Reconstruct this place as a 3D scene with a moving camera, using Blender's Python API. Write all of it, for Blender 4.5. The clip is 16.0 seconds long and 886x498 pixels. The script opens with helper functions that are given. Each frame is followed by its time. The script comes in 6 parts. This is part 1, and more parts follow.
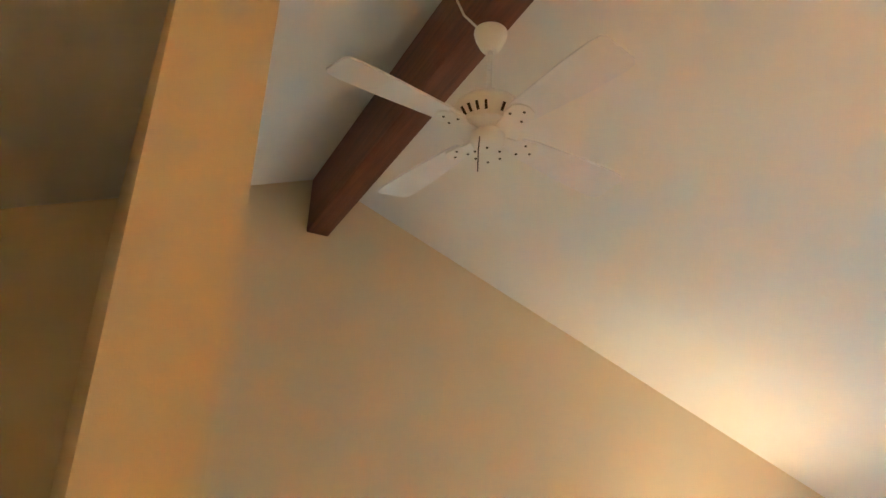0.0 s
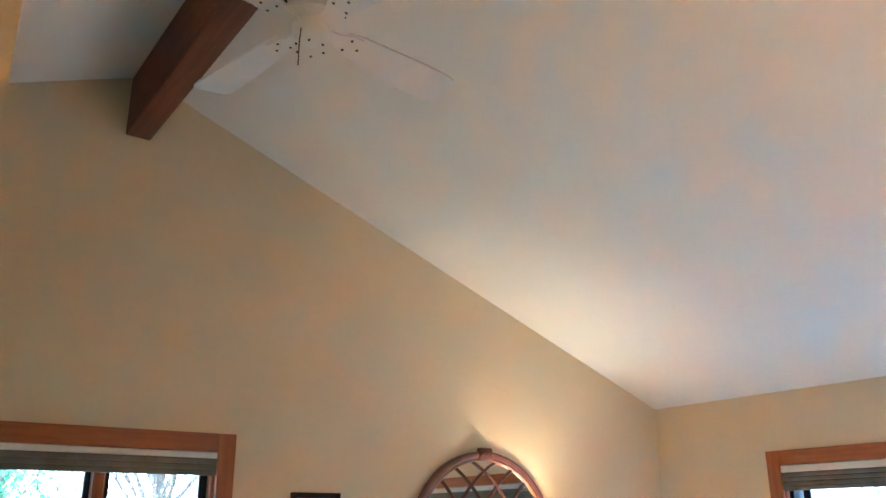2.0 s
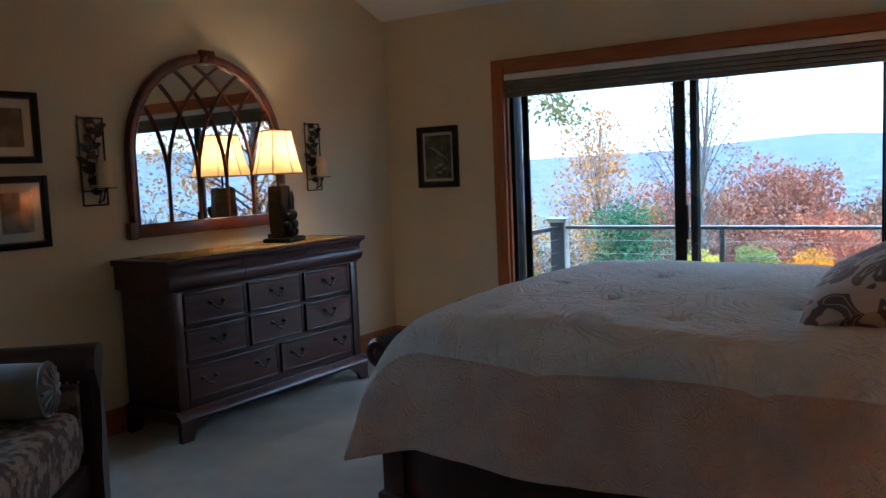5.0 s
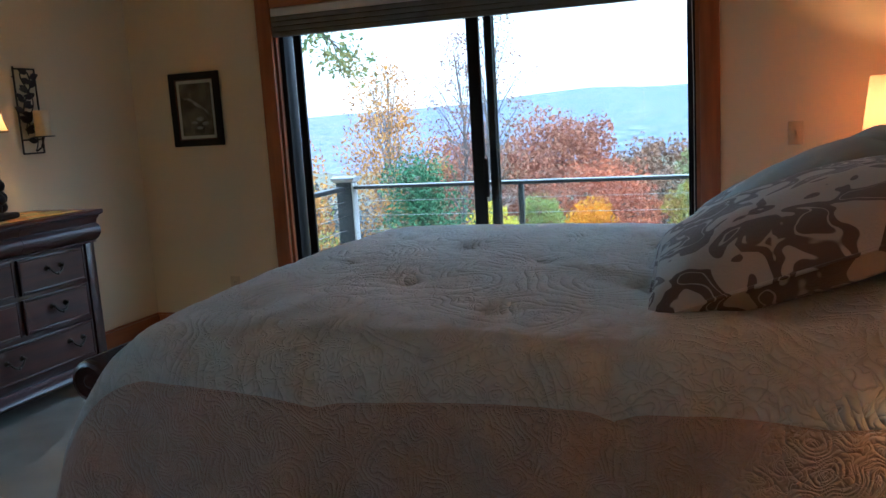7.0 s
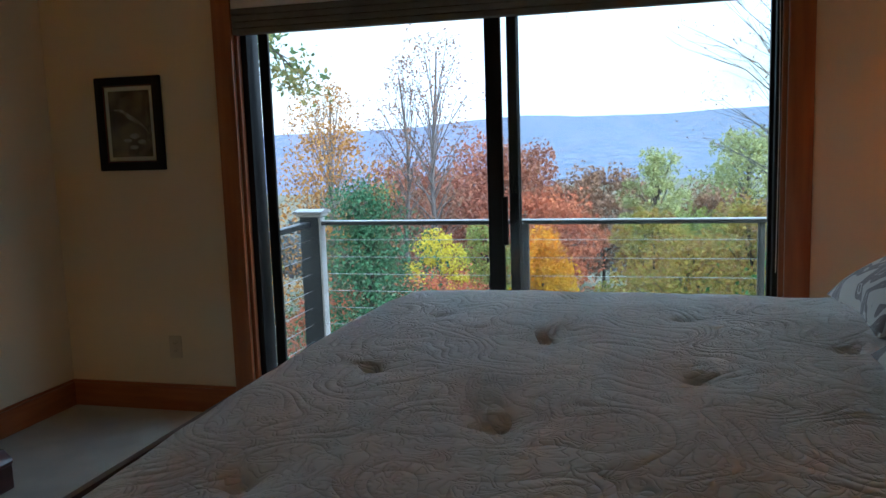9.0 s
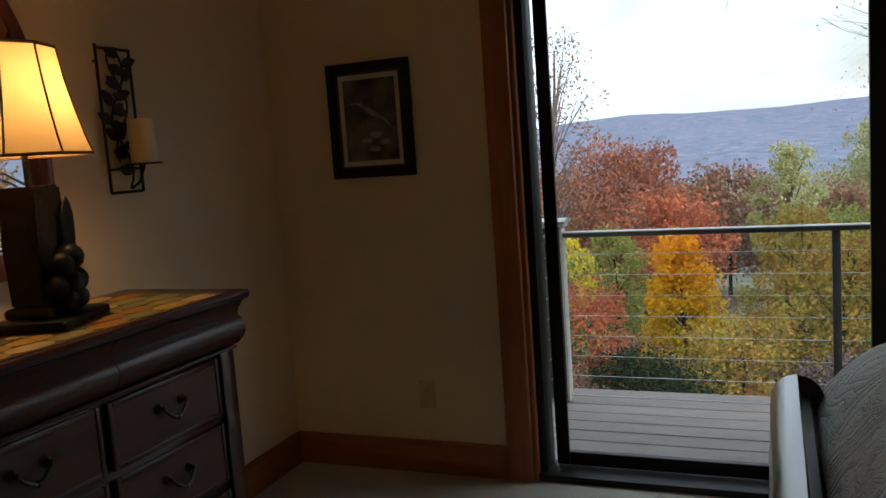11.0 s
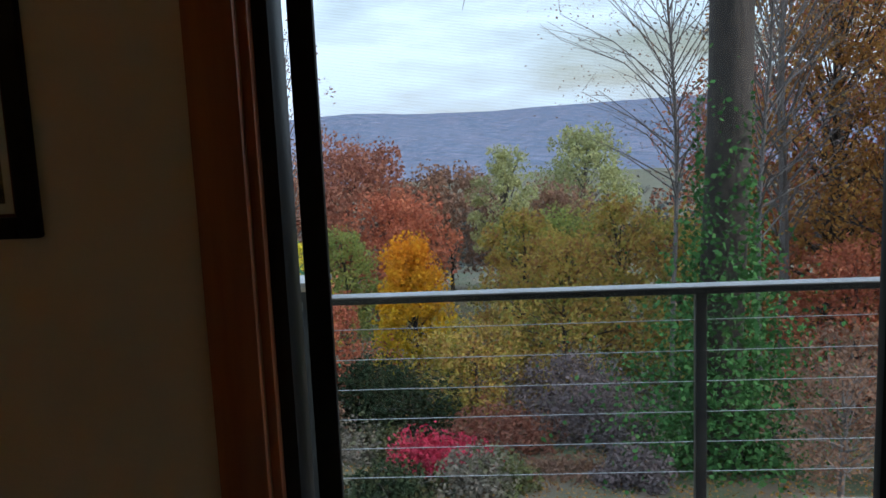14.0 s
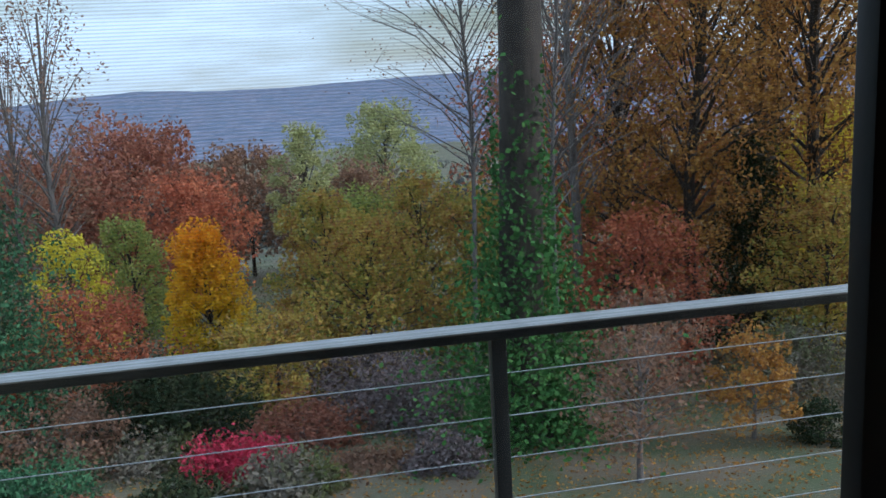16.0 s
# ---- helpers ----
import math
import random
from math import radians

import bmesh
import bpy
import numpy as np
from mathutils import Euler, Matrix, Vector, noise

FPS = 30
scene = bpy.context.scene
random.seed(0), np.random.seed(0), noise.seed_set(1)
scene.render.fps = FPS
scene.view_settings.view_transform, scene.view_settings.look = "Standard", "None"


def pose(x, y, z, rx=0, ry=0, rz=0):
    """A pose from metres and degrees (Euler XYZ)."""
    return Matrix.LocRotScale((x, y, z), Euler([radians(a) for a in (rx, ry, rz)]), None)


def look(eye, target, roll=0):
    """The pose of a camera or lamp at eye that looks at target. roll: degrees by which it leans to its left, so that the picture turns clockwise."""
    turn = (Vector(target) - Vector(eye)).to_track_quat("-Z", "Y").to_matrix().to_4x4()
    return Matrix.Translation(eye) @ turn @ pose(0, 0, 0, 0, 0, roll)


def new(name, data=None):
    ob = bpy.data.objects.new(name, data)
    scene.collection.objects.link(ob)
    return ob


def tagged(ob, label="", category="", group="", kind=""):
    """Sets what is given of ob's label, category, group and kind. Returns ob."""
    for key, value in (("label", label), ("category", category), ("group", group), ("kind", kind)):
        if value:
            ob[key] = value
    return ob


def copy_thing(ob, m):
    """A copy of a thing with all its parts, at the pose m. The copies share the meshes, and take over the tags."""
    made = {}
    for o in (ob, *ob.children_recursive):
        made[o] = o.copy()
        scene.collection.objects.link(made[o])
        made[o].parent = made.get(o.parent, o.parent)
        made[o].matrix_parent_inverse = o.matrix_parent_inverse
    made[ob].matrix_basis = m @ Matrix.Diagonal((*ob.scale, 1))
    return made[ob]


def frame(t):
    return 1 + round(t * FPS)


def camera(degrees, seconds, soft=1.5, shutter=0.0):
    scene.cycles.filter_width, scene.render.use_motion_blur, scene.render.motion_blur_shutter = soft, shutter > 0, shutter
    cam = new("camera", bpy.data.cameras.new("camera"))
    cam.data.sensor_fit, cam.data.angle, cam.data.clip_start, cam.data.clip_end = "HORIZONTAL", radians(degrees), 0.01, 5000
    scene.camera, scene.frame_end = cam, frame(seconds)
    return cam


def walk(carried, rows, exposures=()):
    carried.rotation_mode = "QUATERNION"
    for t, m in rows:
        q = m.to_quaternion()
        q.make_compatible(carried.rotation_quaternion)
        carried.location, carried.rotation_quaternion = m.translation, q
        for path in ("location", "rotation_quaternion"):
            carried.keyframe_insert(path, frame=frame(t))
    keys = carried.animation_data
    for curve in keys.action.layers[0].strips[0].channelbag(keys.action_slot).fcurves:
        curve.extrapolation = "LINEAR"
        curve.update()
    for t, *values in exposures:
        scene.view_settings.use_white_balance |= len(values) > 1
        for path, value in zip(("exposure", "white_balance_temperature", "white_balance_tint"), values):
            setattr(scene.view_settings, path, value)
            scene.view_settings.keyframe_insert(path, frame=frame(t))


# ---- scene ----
cam = camera(56.7, 16.0)
PATH = [
    (0, (-5.502, -4.598, 1.654), (-4.744, -2.934, 2.464), 2.8),
    (0.5, (-5.5, -4.614, 1.679), (-4.654, -3.093, 2.664), 1.4),
    (1, (-5.503, -4.62, 1.713), (-4.609, -3.168, 2.758), 0.1),
    (1.5, (-5.477, -4.607, 1.69), (-4.507, -3.119, 2.609), -0.4),
    (2, (-5.328, -4.533, 1.645), (-4.232, -2.987, 2.285), -0.3),
    (2.5, (-5.366, -4.294, 1.507), (-4.118, -2.776, 1.882), -0.5),
    (3, (-5.312, -4.173, 1.462), (-3.895, -2.772, 1.629), -1.4),
    (3.5, (-5.336, -4.061, 1.435), (-3.804, -2.775, 1.439), -1.0),
    (6, (-4.959, -3.908, 1.322), (-3.238, -2.929, 1.041), -3.6),
    (6.5, (-4.742, -3.798, 1.314), (-2.943, -2.98, 1.009), -3.6),
    (7, (-4.501, -3.685, 1.326), (-2.641, -3.022, 1.011), -3.5),
    (7.5, (-4.264, -3.552, 1.355), (-2.371, -2.983, 1.051), -2.2),
    (8, (-4.02, -3.431, 1.35), (-2.104, -2.925, 1.083), -1.8),
    (10.5, (-3.153, -2.245, 1.341), (-1.262, -1.638, 1.108), -3.3),
    (11, (-3.013, -1.991, 1.331), (-1.176, -1.236, 1.092), -4.1),
    (11.5, (-2.919, -1.76, 1.345), (-1.082, -1.034, 1.032), -3.9),
    (12, (-2.716, -1.602, 1.342), (-0.874, -0.91, 0.984), -3.0),
    (12.5, (-2.429, -1.504, 1.356), (-0.565, -0.873, 0.998), -2.4),
    (13, (-2.136, -1.449, 1.388), (-0.195, -1.061, 1.098), -2.8),
    (13.5, (-1.831, -1.491, 1.402), (0.143, -1.311, 1.134), -2.4),
    (14, (-1.544, -1.525, 1.411), (0.432, -1.414, 1.127), -2.5),
    (14.5, (-1.294, -1.549, 1.416), (0.68, -1.652, 1.117), -2.6),
    (15, (-1.066, -1.618, 1.417), (0.893, -1.859, 1.092), -3.0),
    (15.5, (-0.826, -1.704, 1.407), (1.128, -1.959, 1.065), -2.9),
    (16, (-0.586, -1.789, 1.399), (1.349, -2.141, 1.036), -3.2),
]
EXPOSURES = [
    (0.0, 4.0, 5200, 2), (1.0, 3.95, 4950, 1), (1.5, 4.0, 4850, 1), (2.0, 3.8, 4500, 3), (2.5, 2.8, 4500, 7), (3.0, 1.9, 4350, 9), (3.5, 1.3, 4350, 9),
    (6.0, 1.45, 5000, 5), (8.0, 1.35, 4800, 4), (10.5, 0.2, 6500, 8), (11.5, 0.35, 6900, 10), (12.0, 1.15, 7300, 10), (12.5, 2.0, 7400, 12),
    (13.0, 1.35, 6700, 12), (13.5, 0.1, 6000, 8), (14.0, -0.25, 5900, 8), (15.0, -0.4, 5800, 7), (16.0, -0.5, 5700, 6),
]
walk(cam, [(t, look(eye, target, roll)) for t, eye, target, roll in PATH], EXPOSURES)
# ---- camera end ----

# ---- light ----
scene.cycles.caustics_reflective = scene.cycles.caustics_refractive = False
SUN_ELEV, SUN_AZ = 24, 200
world = bpy.data.worlds.new("World")
scene.world = world
world.use_nodes = True
wn, wl = world.node_tree.nodes, world.node_tree.links
bg = wn["Background"]
bg.inputs[1].default_value = 0.15
sky = wn.new("ShaderNodeTexSky")
sky.sky_type, sky.sun_disc = "NISHITA", False
sky.sun_elevation, sky.sun_rotation = radians(SUN_ELEV), radians(SUN_AZ)
sky.air_density, sky.dust_density = 1.5, 0.3
wc = wn.new("ShaderNodeTexCoord")
wm = wn.new("ShaderNodeMapping")
wm.inputs["Scale"].default_value = (2.2, 2.2, 9.0)
wnz = wn.new("ShaderNodeTexNoise")
wnz.inputs["Scale"].default_value, wnz.inputs["Detail"].default_value = 1.6, 6
wr = wn.new("ShaderNodeValToRGB")
wr.color_ramp.elements[0].position, wr.color_ramp.elements[1].position = 0.36, 0.64
wr.color_ramp.elements[0].color = (0.20, 0.20, 0.20, 1)
wmix = wn.new("ShaderNodeMix")
wmix.data_type = "RGBA"
wmix.inputs[7].default_value = (13.8, 16.6, 19.4, 1)
wl.new(wc.outputs["Generated"], wm.inputs[0])
wl.new(wm.outputs[0], wnz.inputs["Vector"])
wl.new(wnz.outputs["Fac"], wr.inputs[0])
wl.new(wr.outputs[0], wmix.inputs[0])
wl.new(sky.outputs[0], wmix.inputs[6])
wsep = wn.new("ShaderNodeSeparateXYZ")
wl.new(wc.outputs["Generated"], wsep.inputs[0])
wgr = wn.new("ShaderNodeMapRange")
wgr.inputs[1].default_value, wgr.inputs[2].default_value = 0.0, 1.0
wgr.inputs[3].default_value, wgr.inputs[4].default_value = 0.54, 1.55
wl.new(wsep.outputs[2], wgr.inputs[0])
wsc = wn.new("ShaderNodeVectorMath")
wsc.operation = "SCALE"
wl.new(wmix.outputs[2], wsc.inputs[0])
wl.new(wgr.outputs[0], wsc.inputs["Scale"])
wl.new(wsc.outputs[0], bg.inputs[0])

sun = new("sun", bpy.data.lights.new("sun", "SUN"))
sun.data.energy, sun.data.angle, sun.data.color = 4.6, radians(14), (1, 0.95, 0.88)
sun.matrix_basis = look((0, 0, 50), (0 - math.sin(radians(SUN_AZ)) * 40, 0 - math.cos(radians(SUN_AZ)) * 40, 50 - 40 * math.tan(radians(SUN_ELEV))))


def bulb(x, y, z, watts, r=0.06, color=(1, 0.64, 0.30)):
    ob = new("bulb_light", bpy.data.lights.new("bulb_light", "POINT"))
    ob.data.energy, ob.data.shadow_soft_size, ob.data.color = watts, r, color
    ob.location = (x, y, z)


bulb(-1.50, -0.27, 1.53, 5.0)
bulb(-0.36, -4.42, 1.25, 5.0, 0.035, color=(1, 0.50, 0.18))
# added fill from out of view, warms the partition end and west slope
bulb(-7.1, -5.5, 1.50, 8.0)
bulb(-3.10, -4.42, 1.25, 3.6, 0.035, color=(1, 0.50, 0.18))


# ---- materials ----
def mat(name, c1, c2=None, scale=6.0, rough=0.6, bump=0.0, bscale=60.0, metal=0.0, stretch=(1, 1, 1), detail=4.0,
        contrast=(0.35, 0.65), spec=0.5, rnd=0.0, island=0.0, coat=0.0, voro=False, sheen=0.0):
    m = bpy.data.materials.new(name)
    m.use_nodes = True
    n, l = m.node_tree.nodes, m.node_tree.links
    p = n["Principled BSDF"]
    p.inputs["Roughness"].default_value, p.inputs["Metallic"].default_value = rough, metal
    p.inputs["Specular IOR Level"].default_value = spec
    p.inputs["Coat Weight"].default_value = coat
    p.inputs["Sheen Weight"].default_value = sheen
    c2 = c2 or tuple(v * 0.82 for v in c1)
    co = n.new("ShaderNodeTexCoord")
    mp = n.new("ShaderNodeMapping")
    mp.inputs["Scale"].default_value = stretch
    l.new(co.outputs["Object"], mp.inputs[0])
    nz = n.new("ShaderNodeTexNoise")
    nz.inputs["Scale"].default_value, nz.inputs["Detail"].default_value = scale, detail
    l.new(mp.outputs[0], nz.inputs["Vector"])
    r = n.new("ShaderNodeValToRGB")
    r.color_ramp.elements[0].position, r.color_ramp.elements[1].position = contrast
    r.color_ramp.elements[0].color, r.color_ramp.elements[1].color = (*c1, 1), (*c2, 1)
    l.new(nz.outputs["Fac"], r.inputs[0])
    col = r.outputs[0]
    if rnd or island:
        src = n.new("ShaderNodeNewGeometry").outputs["Random Per Island"] if island else n.new("ShaderNodeObjectInfo").outputs["Random"]
        mr = n.new("ShaderNodeMapRange")
        mr.inputs[3].default_value, mr.inputs[4].default_value = 1 - (rnd or island), 1 + (rnd or island)
        l.new(src, mr.inputs[0])
        hs = n.new("ShaderNodeHueSaturation")
        l.new(mr.outputs[0], hs.inputs["Value"])
        l.new(col, hs.inputs["Color"])
        col = hs.outputs[0]
    l.new(col, p.inputs["Base Color"])
    if bump:
        if voro:
            bz = n.new("ShaderNodeTexVoronoi")
            out = bz.outputs["Distance"]
        else:
            bz = n.new("ShaderNodeTexNoise")
            bz.inputs["Detail"].default_value = 6
            out = bz.outputs["Fac"]
        bz.inputs["Scale"].default_value = bscale
        l.new(mp.outputs[0], bz.inputs["Vector"])
        b = n.new("ShaderNodeBump")
        b.inputs["Strength"].default_value, b.inputs["Distance"].default_value = bump, 0.01
        l.new(out, b.inputs["Height"])
        l.new(b.outputs[0], p.inputs["Normal"])
    return m


WALL = mat("wall_paint", (0.70, 0.585, 0.395), (0.675, 0.56, 0.37), 1.5, 0.75, 0.12, 180)
CEIL = mat("ceiling_paint", (0.82, 0.80, 0.76), (0.79, 0.77, 0.73), 1.2, 0.85, 0.15, 140)
CARPET = mat("carpet", (0.50, 0.46, 0.37), (0.41, 0.375, 0.30), 5, 0.95, 0.9, 380, sheen=0.3)
OAK = mat("stained_trim", (0.37, 0.118, 0.036), (0.28, 0.083, 0.026), 5, 0.38, 0.10, 40, stretch=(6, 6, 0.5))
OAKH = mat("stained_trim_level", (0.37, 0.118, 0.036), (0.28, 0.083, 0.026), 5, 0.38, 0.10, 40, stretch=(0.6, 0.6, 7))
BEAM = mat("stained_beam", (0.20, 0.060, 0.026), (0.10, 0.028, 0.013), 3.5, 0.5, 0.2, 30, stretch=(9, 0.5, 9), contrast=(0.3, 0.7))
CHERRY = mat("cherry_wood", (0.080, 0.020, 0.012), (0.042, 0.011, 0.008), 4, 0.34, 0.05, 30, stretch=(0.6, 4, 8), coat=0.15)
CHERRYD = mat("dark_cherry_wood", (0.050, 0.014, 0.011), (0.028, 0.008, 0.006), 4, 0.28, 0.05, 30, stretch=(1, 5, 5), coat=0.5)
MIRRORWOOD = mat("mirror_frame_wood", (0.13, 0.030, 0.013), (0.065, 0.015, 0.008), 6, 0.35, 0.05, 40, coat=0.2)
BLACKFRAME = mat("black_frame", (0.006, 0.0055, 0.005), (0.010, 0.009, 0.008), 12, 0.5, 0.05, 60, spec=0.2)
MATBOARD = mat("mat_board", (0.72, 0.68, 0.60), (0.68, 0.64, 0.56), 20, 0.9)
BRONZE = mat("door_bronze", (0.010, 0.010, 0.010), (0.014, 0.013, 0.012), 8, 0.5, 0.04, 60, spec=0.22)
IRON = mat("wrought_iron", (0.022, 0.016, 0.012), (0.04, 0.028, 0.02), 30, 0.5, 0.25, 90, metal=0.6)
PULL = mat("dark_brass_pull", (0.045, 0.038, 0.030), (0.09, 0.075, 0.055), 50, 0.32, 0.1, 90, metal=0.9)
WAX = mat("candle_wax", (0.78, 0.62, 0.38), (0.72, 0.52, 0.28), 14, 0.55, 0.15, 50)
LAMPBASE = mat("lamp_bronze", (0.060, 0.038, 0.022), (0.024, 0.015, 0.010), 14, 0.5, 0.6, 40, metal=0.3)
WHITE = mat("white_enamel", (0.80, 0.79, 0.77), (0.76, 0.75, 0.73), 8, 0.35)
BLADE = mat("white_blade", (0.78, 0.78, 0.80), (0.73, 0.73, 0.75), 5, 0.5, 0.05, 30)
DARKHOLE = mat("dark_slot", (0.012, 0.010, 0.008))
PLASTIC = mat("ivory_plastic", (0.55, 0.45, 0.30), (0.52, 0.42, 0.28), 30, 0.4)
BLIND = mat("blind_fabric", (0.19, 0.17, 0.145), (0.15, 0.135, 0.115), 9, 0.85, 0.3, 120)
BLINDRAIL = mat("blind_rail", (0.75, 0.73, 0.70), (0.70, 0.68, 0.65), 9, 0.5)


def stitched(name, c1, c2, swirl, fine):
    """Quilted cotton: stitched contour lines round swirling shapes, with fine wriggling stitches between them."""
    m = mat(name, c1, c2, 9, 0.85, sheen=0.35)
    n, l = m.node_tree.nodes, m.node_tree.links
    co = n.new("ShaderNodeTexCoord")
    heights = []
    for scale, turns, weight, warp in ((swirl, 7.0, 1.0, 0.4), (fine, 3.0, 0.55, 0.8)):
        nz = n.new("ShaderNodeTexNoise")
        nz.inputs["Scale"].default_value, nz.inputs["Detail"].default_value, nz.inputs["Distortion"].default_value = scale, 0.6, warp
        l.new(co.outputs["Object"], nz.inputs["Vector"])
        tm = n.new("ShaderNodeMath")
        tm.operation = "MULTIPLY"
        tm.inputs[1].default_value = turns * 2 * math.pi
        l.new(nz.outputs["Fac"], tm.inputs[0])
        sn = n.new("ShaderNodeMath")
        sn.operation = "SINE"
        l.new(tm.outputs[0], sn.inputs[0])
        ab = n.new("ShaderNodeMath")
        ab.operation = "ABSOLUTE"
        l.new(sn.outputs[0], ab.inputs[0])
        rt = n.new("ShaderNodeMath")
        rt.operation = "POWER"
        rt.inputs[1].default_value = 0.55
        l.new(ab.outputs[0], rt.inputs[0])
        wg = n.new("ShaderNodeMath")
        wg.operation = "MULTIPLY"
        wg.inputs[1].default_value = weight
        l.new(rt.outputs[0], wg.inputs[0])
        heights.append(wg.outputs[0])
    ad = n.new("ShaderNodeMath")
    l.new(heights[0], ad.inputs[0])
    l.new(heights[1], ad.inputs[1])
    b = n.new("ShaderNodeBump")
    b.inputs["Strength"].default_value, b.inputs["Distance"].default_value = 0.75, 0.009
    l.new(ad.outputs[0], b.inputs["Height"])
    l.new(b.outputs[0], n["Principled BSDF"].inputs["Normal"])
    return m


QUILT = stitched("quilt_fabric", (0.66, 0.67, 0.62), (0.58, 0.58, 0.53), 4.5, 26)
BORDER = stitched("quilt_border_fabric", (0.60, 0.46, 0.37), (0.52, 0.39, 0.31), 13, 44)
SKIRT = mat("bed_skirt_fabric", (0.46, 0.45, 0.37), (0.40, 0.39, 0.32), 6, 0.9, 0.25, 60)
SAGE = mat("sage_fabric", (0.27, 0.28, 0.24), (0.23, 0.24, 0.20), 8, 0.8, 0.2, 160, sheen=0.3)
RUFFLE = mat("ruffle_fabric", (0.11, 0.10, 0.085), (0.07, 0.065, 0.055), 30, 0.9, 0.4, 120)
SATIN = mat("grey_satin", (0.20, 0.215, 0.22), (0.15, 0.165, 0.17), 8, 0.42, 0.15, 50, sheen=0.3)
BROCADE = mat("brown_brocade", (0.10, 0.055, 0.035), (0.30, 0.22, 0.15), 24, 0.8, 0.3, 90, contrast=(0.45, 0.56))
DECKWOOD = mat("weathered_deck", (0.215, 0.18, 0.165), (0.15, 0.125, 0.113), 5, 0.8, 0.3, 40, stretch=(10, 0.6, 10), rnd=0.12)
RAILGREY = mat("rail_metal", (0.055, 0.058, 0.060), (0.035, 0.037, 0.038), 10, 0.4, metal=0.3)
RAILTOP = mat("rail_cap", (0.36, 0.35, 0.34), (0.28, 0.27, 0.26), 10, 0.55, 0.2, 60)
POSTGREY = mat("dark_post", (0.050, 0.056, 0.060), (0.035, 0.04, 0.043), 7, 0.6, 0.2, 40)
POSTWHITE = mat("pale_trim", (0.62, 0.60, 0.56), (0.52, 0.50, 0.46), 7, 0.7, 0.2, 60)
CABLE = mat("steel_cable", (0.45, 0.45, 0.45), None, 60, 0.35, metal=0.8)
SIDING = mat("house_siding", (0.30, 0.27, 0.23), (0.24, 0.21, 0.18), 3, 0.8, 0.2, 30)
BRASS = mat("nail_brass", (0.45, 0.35, 0.18), None, 60, 0.35, metal=0.9)


def floral():
    m = mat("floral_fabric", (0.50, 0.44, 0.37), None, 7, 0.85, 0.2, 160, sheen=0.3)
    n, l = m.node_tree.nodes, m.node_tree.links
    co = n.new("ShaderNodeTexCoord")
    w1 = n.new("ShaderNodeTexNoise")
    w1.inputs["Scale"].default_value, w1.inputs["Detail"].default_value, w1.inputs["Distortion"].default_value = 7.6, 0.5, 1.5
    r = n.new("ShaderNodeValToRGB")
    e = r.color_ramp.elements
    pale, dark = (0.50, 0.43, 0.36, 1), (0.115, 0.070, 0.052, 1)
    e[0].color, e[1].position, e[1].color = pale, 0.475, pale
    for at, c in ((0.485, dark), (0.615, dark), (0.622, pale), (0.645, pale), (0.652, dark)):
        e.new(at).color = c
    l.new(co.outputs["Object"], w1.inputs["Vector"])
    l.new(w1.outputs["Fac"], r.inputs[0])
    l.new(r.outputs[0], n["Principled BSDF"].inputs["Base Color"])
    return m


FLORAL = floral()


def shade_mat(name, col, trans=0.6):
    m = bpy.data.materials.new(name)
    m.use_nodes = True
    n, l = m.node_tree.nodes, m.node_tree.links
    n.remove(n["Principled BSDF"])
    d, t, x = n.new("ShaderNodeBsdfDiffuse"), n.new("ShaderNodeBsdfTranslucent"), n.new("ShaderNodeMixShader")
    nz = n.new("ShaderNodeTexNoise")
    nz.inputs["Scale"].default_value = 120
    mr = n.new("ShaderNodeMapRange")
    mr.inputs[3].default_value, mr.inputs[4].default_value = trans - 0.08, trans + 0.08
    l.new(nz.outputs["Fac"], mr.inputs[0])
    l.new(mr.outputs[0], x.inputs[0])
    d.inputs[0].default_value = t.inputs[0].default_value = (*col, 1)
    l.new(d.outputs[0], x.inputs[1])
    l.new(t.outputs[0], x.inputs[2])
    l.new(x.outputs[0], n["Material Output"].inputs[0])
    return m


SHADE = shade_mat("cream_shade", (0.78, 0.58, 0.31), 0.36)
SHADEP = shade_mat("peach_shade", (0.72, 0.42, 0.26), 0.35)


def pane_mat(name, tint, gloss):
    m = bpy.data.materials.new(name)
    m.use_nodes = True
    n, l = m.node_tree.nodes, m.node_tree.links
    n.remove(n["Principled BSDF"])
    t, g, x, f = n.new("ShaderNodeBsdfTransparent"), n.new("ShaderNodeBsdfGlossy"), n.new("ShaderNodeMixShader"), n.new("ShaderNodeLayerWeight")
    t.inputs[0].default_value = (*tint, 1)
    g.inputs["Roughness"].default_value = 0.01
    f.inputs["Blend"].default_value = 0.5
    pw = n.new("ShaderNodeMath")
    pw.operation = "POWER"
    pw.inputs[1].default_value = 5.0
    l.new(f.outputs["Facing"], pw.inputs[0])
    k = n.new("ShaderNodeMath")
    k.operation = "MULTIPLY_ADD"
    k.inputs[1].default_value, k.inputs[2].default_value = 0.96 * gloss, 0.04 * gloss
    l.new(pw.outputs[0], k.inputs[0])
    l.new(k.outputs[0], x.inputs[0])
    l.new(t.outputs[0], x.inputs[1])
    l.new(g.outputs[0], x.inputs[2])
    l.new(x.outputs[0], n["Material Output"].inputs[0])
    return m


GLASS = pane_mat("window_glass", (0.95, 0.97, 0.96), 0.9)
PICGLASS = pane_mat("picture_glass", (0.96, 0.97, 0.96), 1.0)


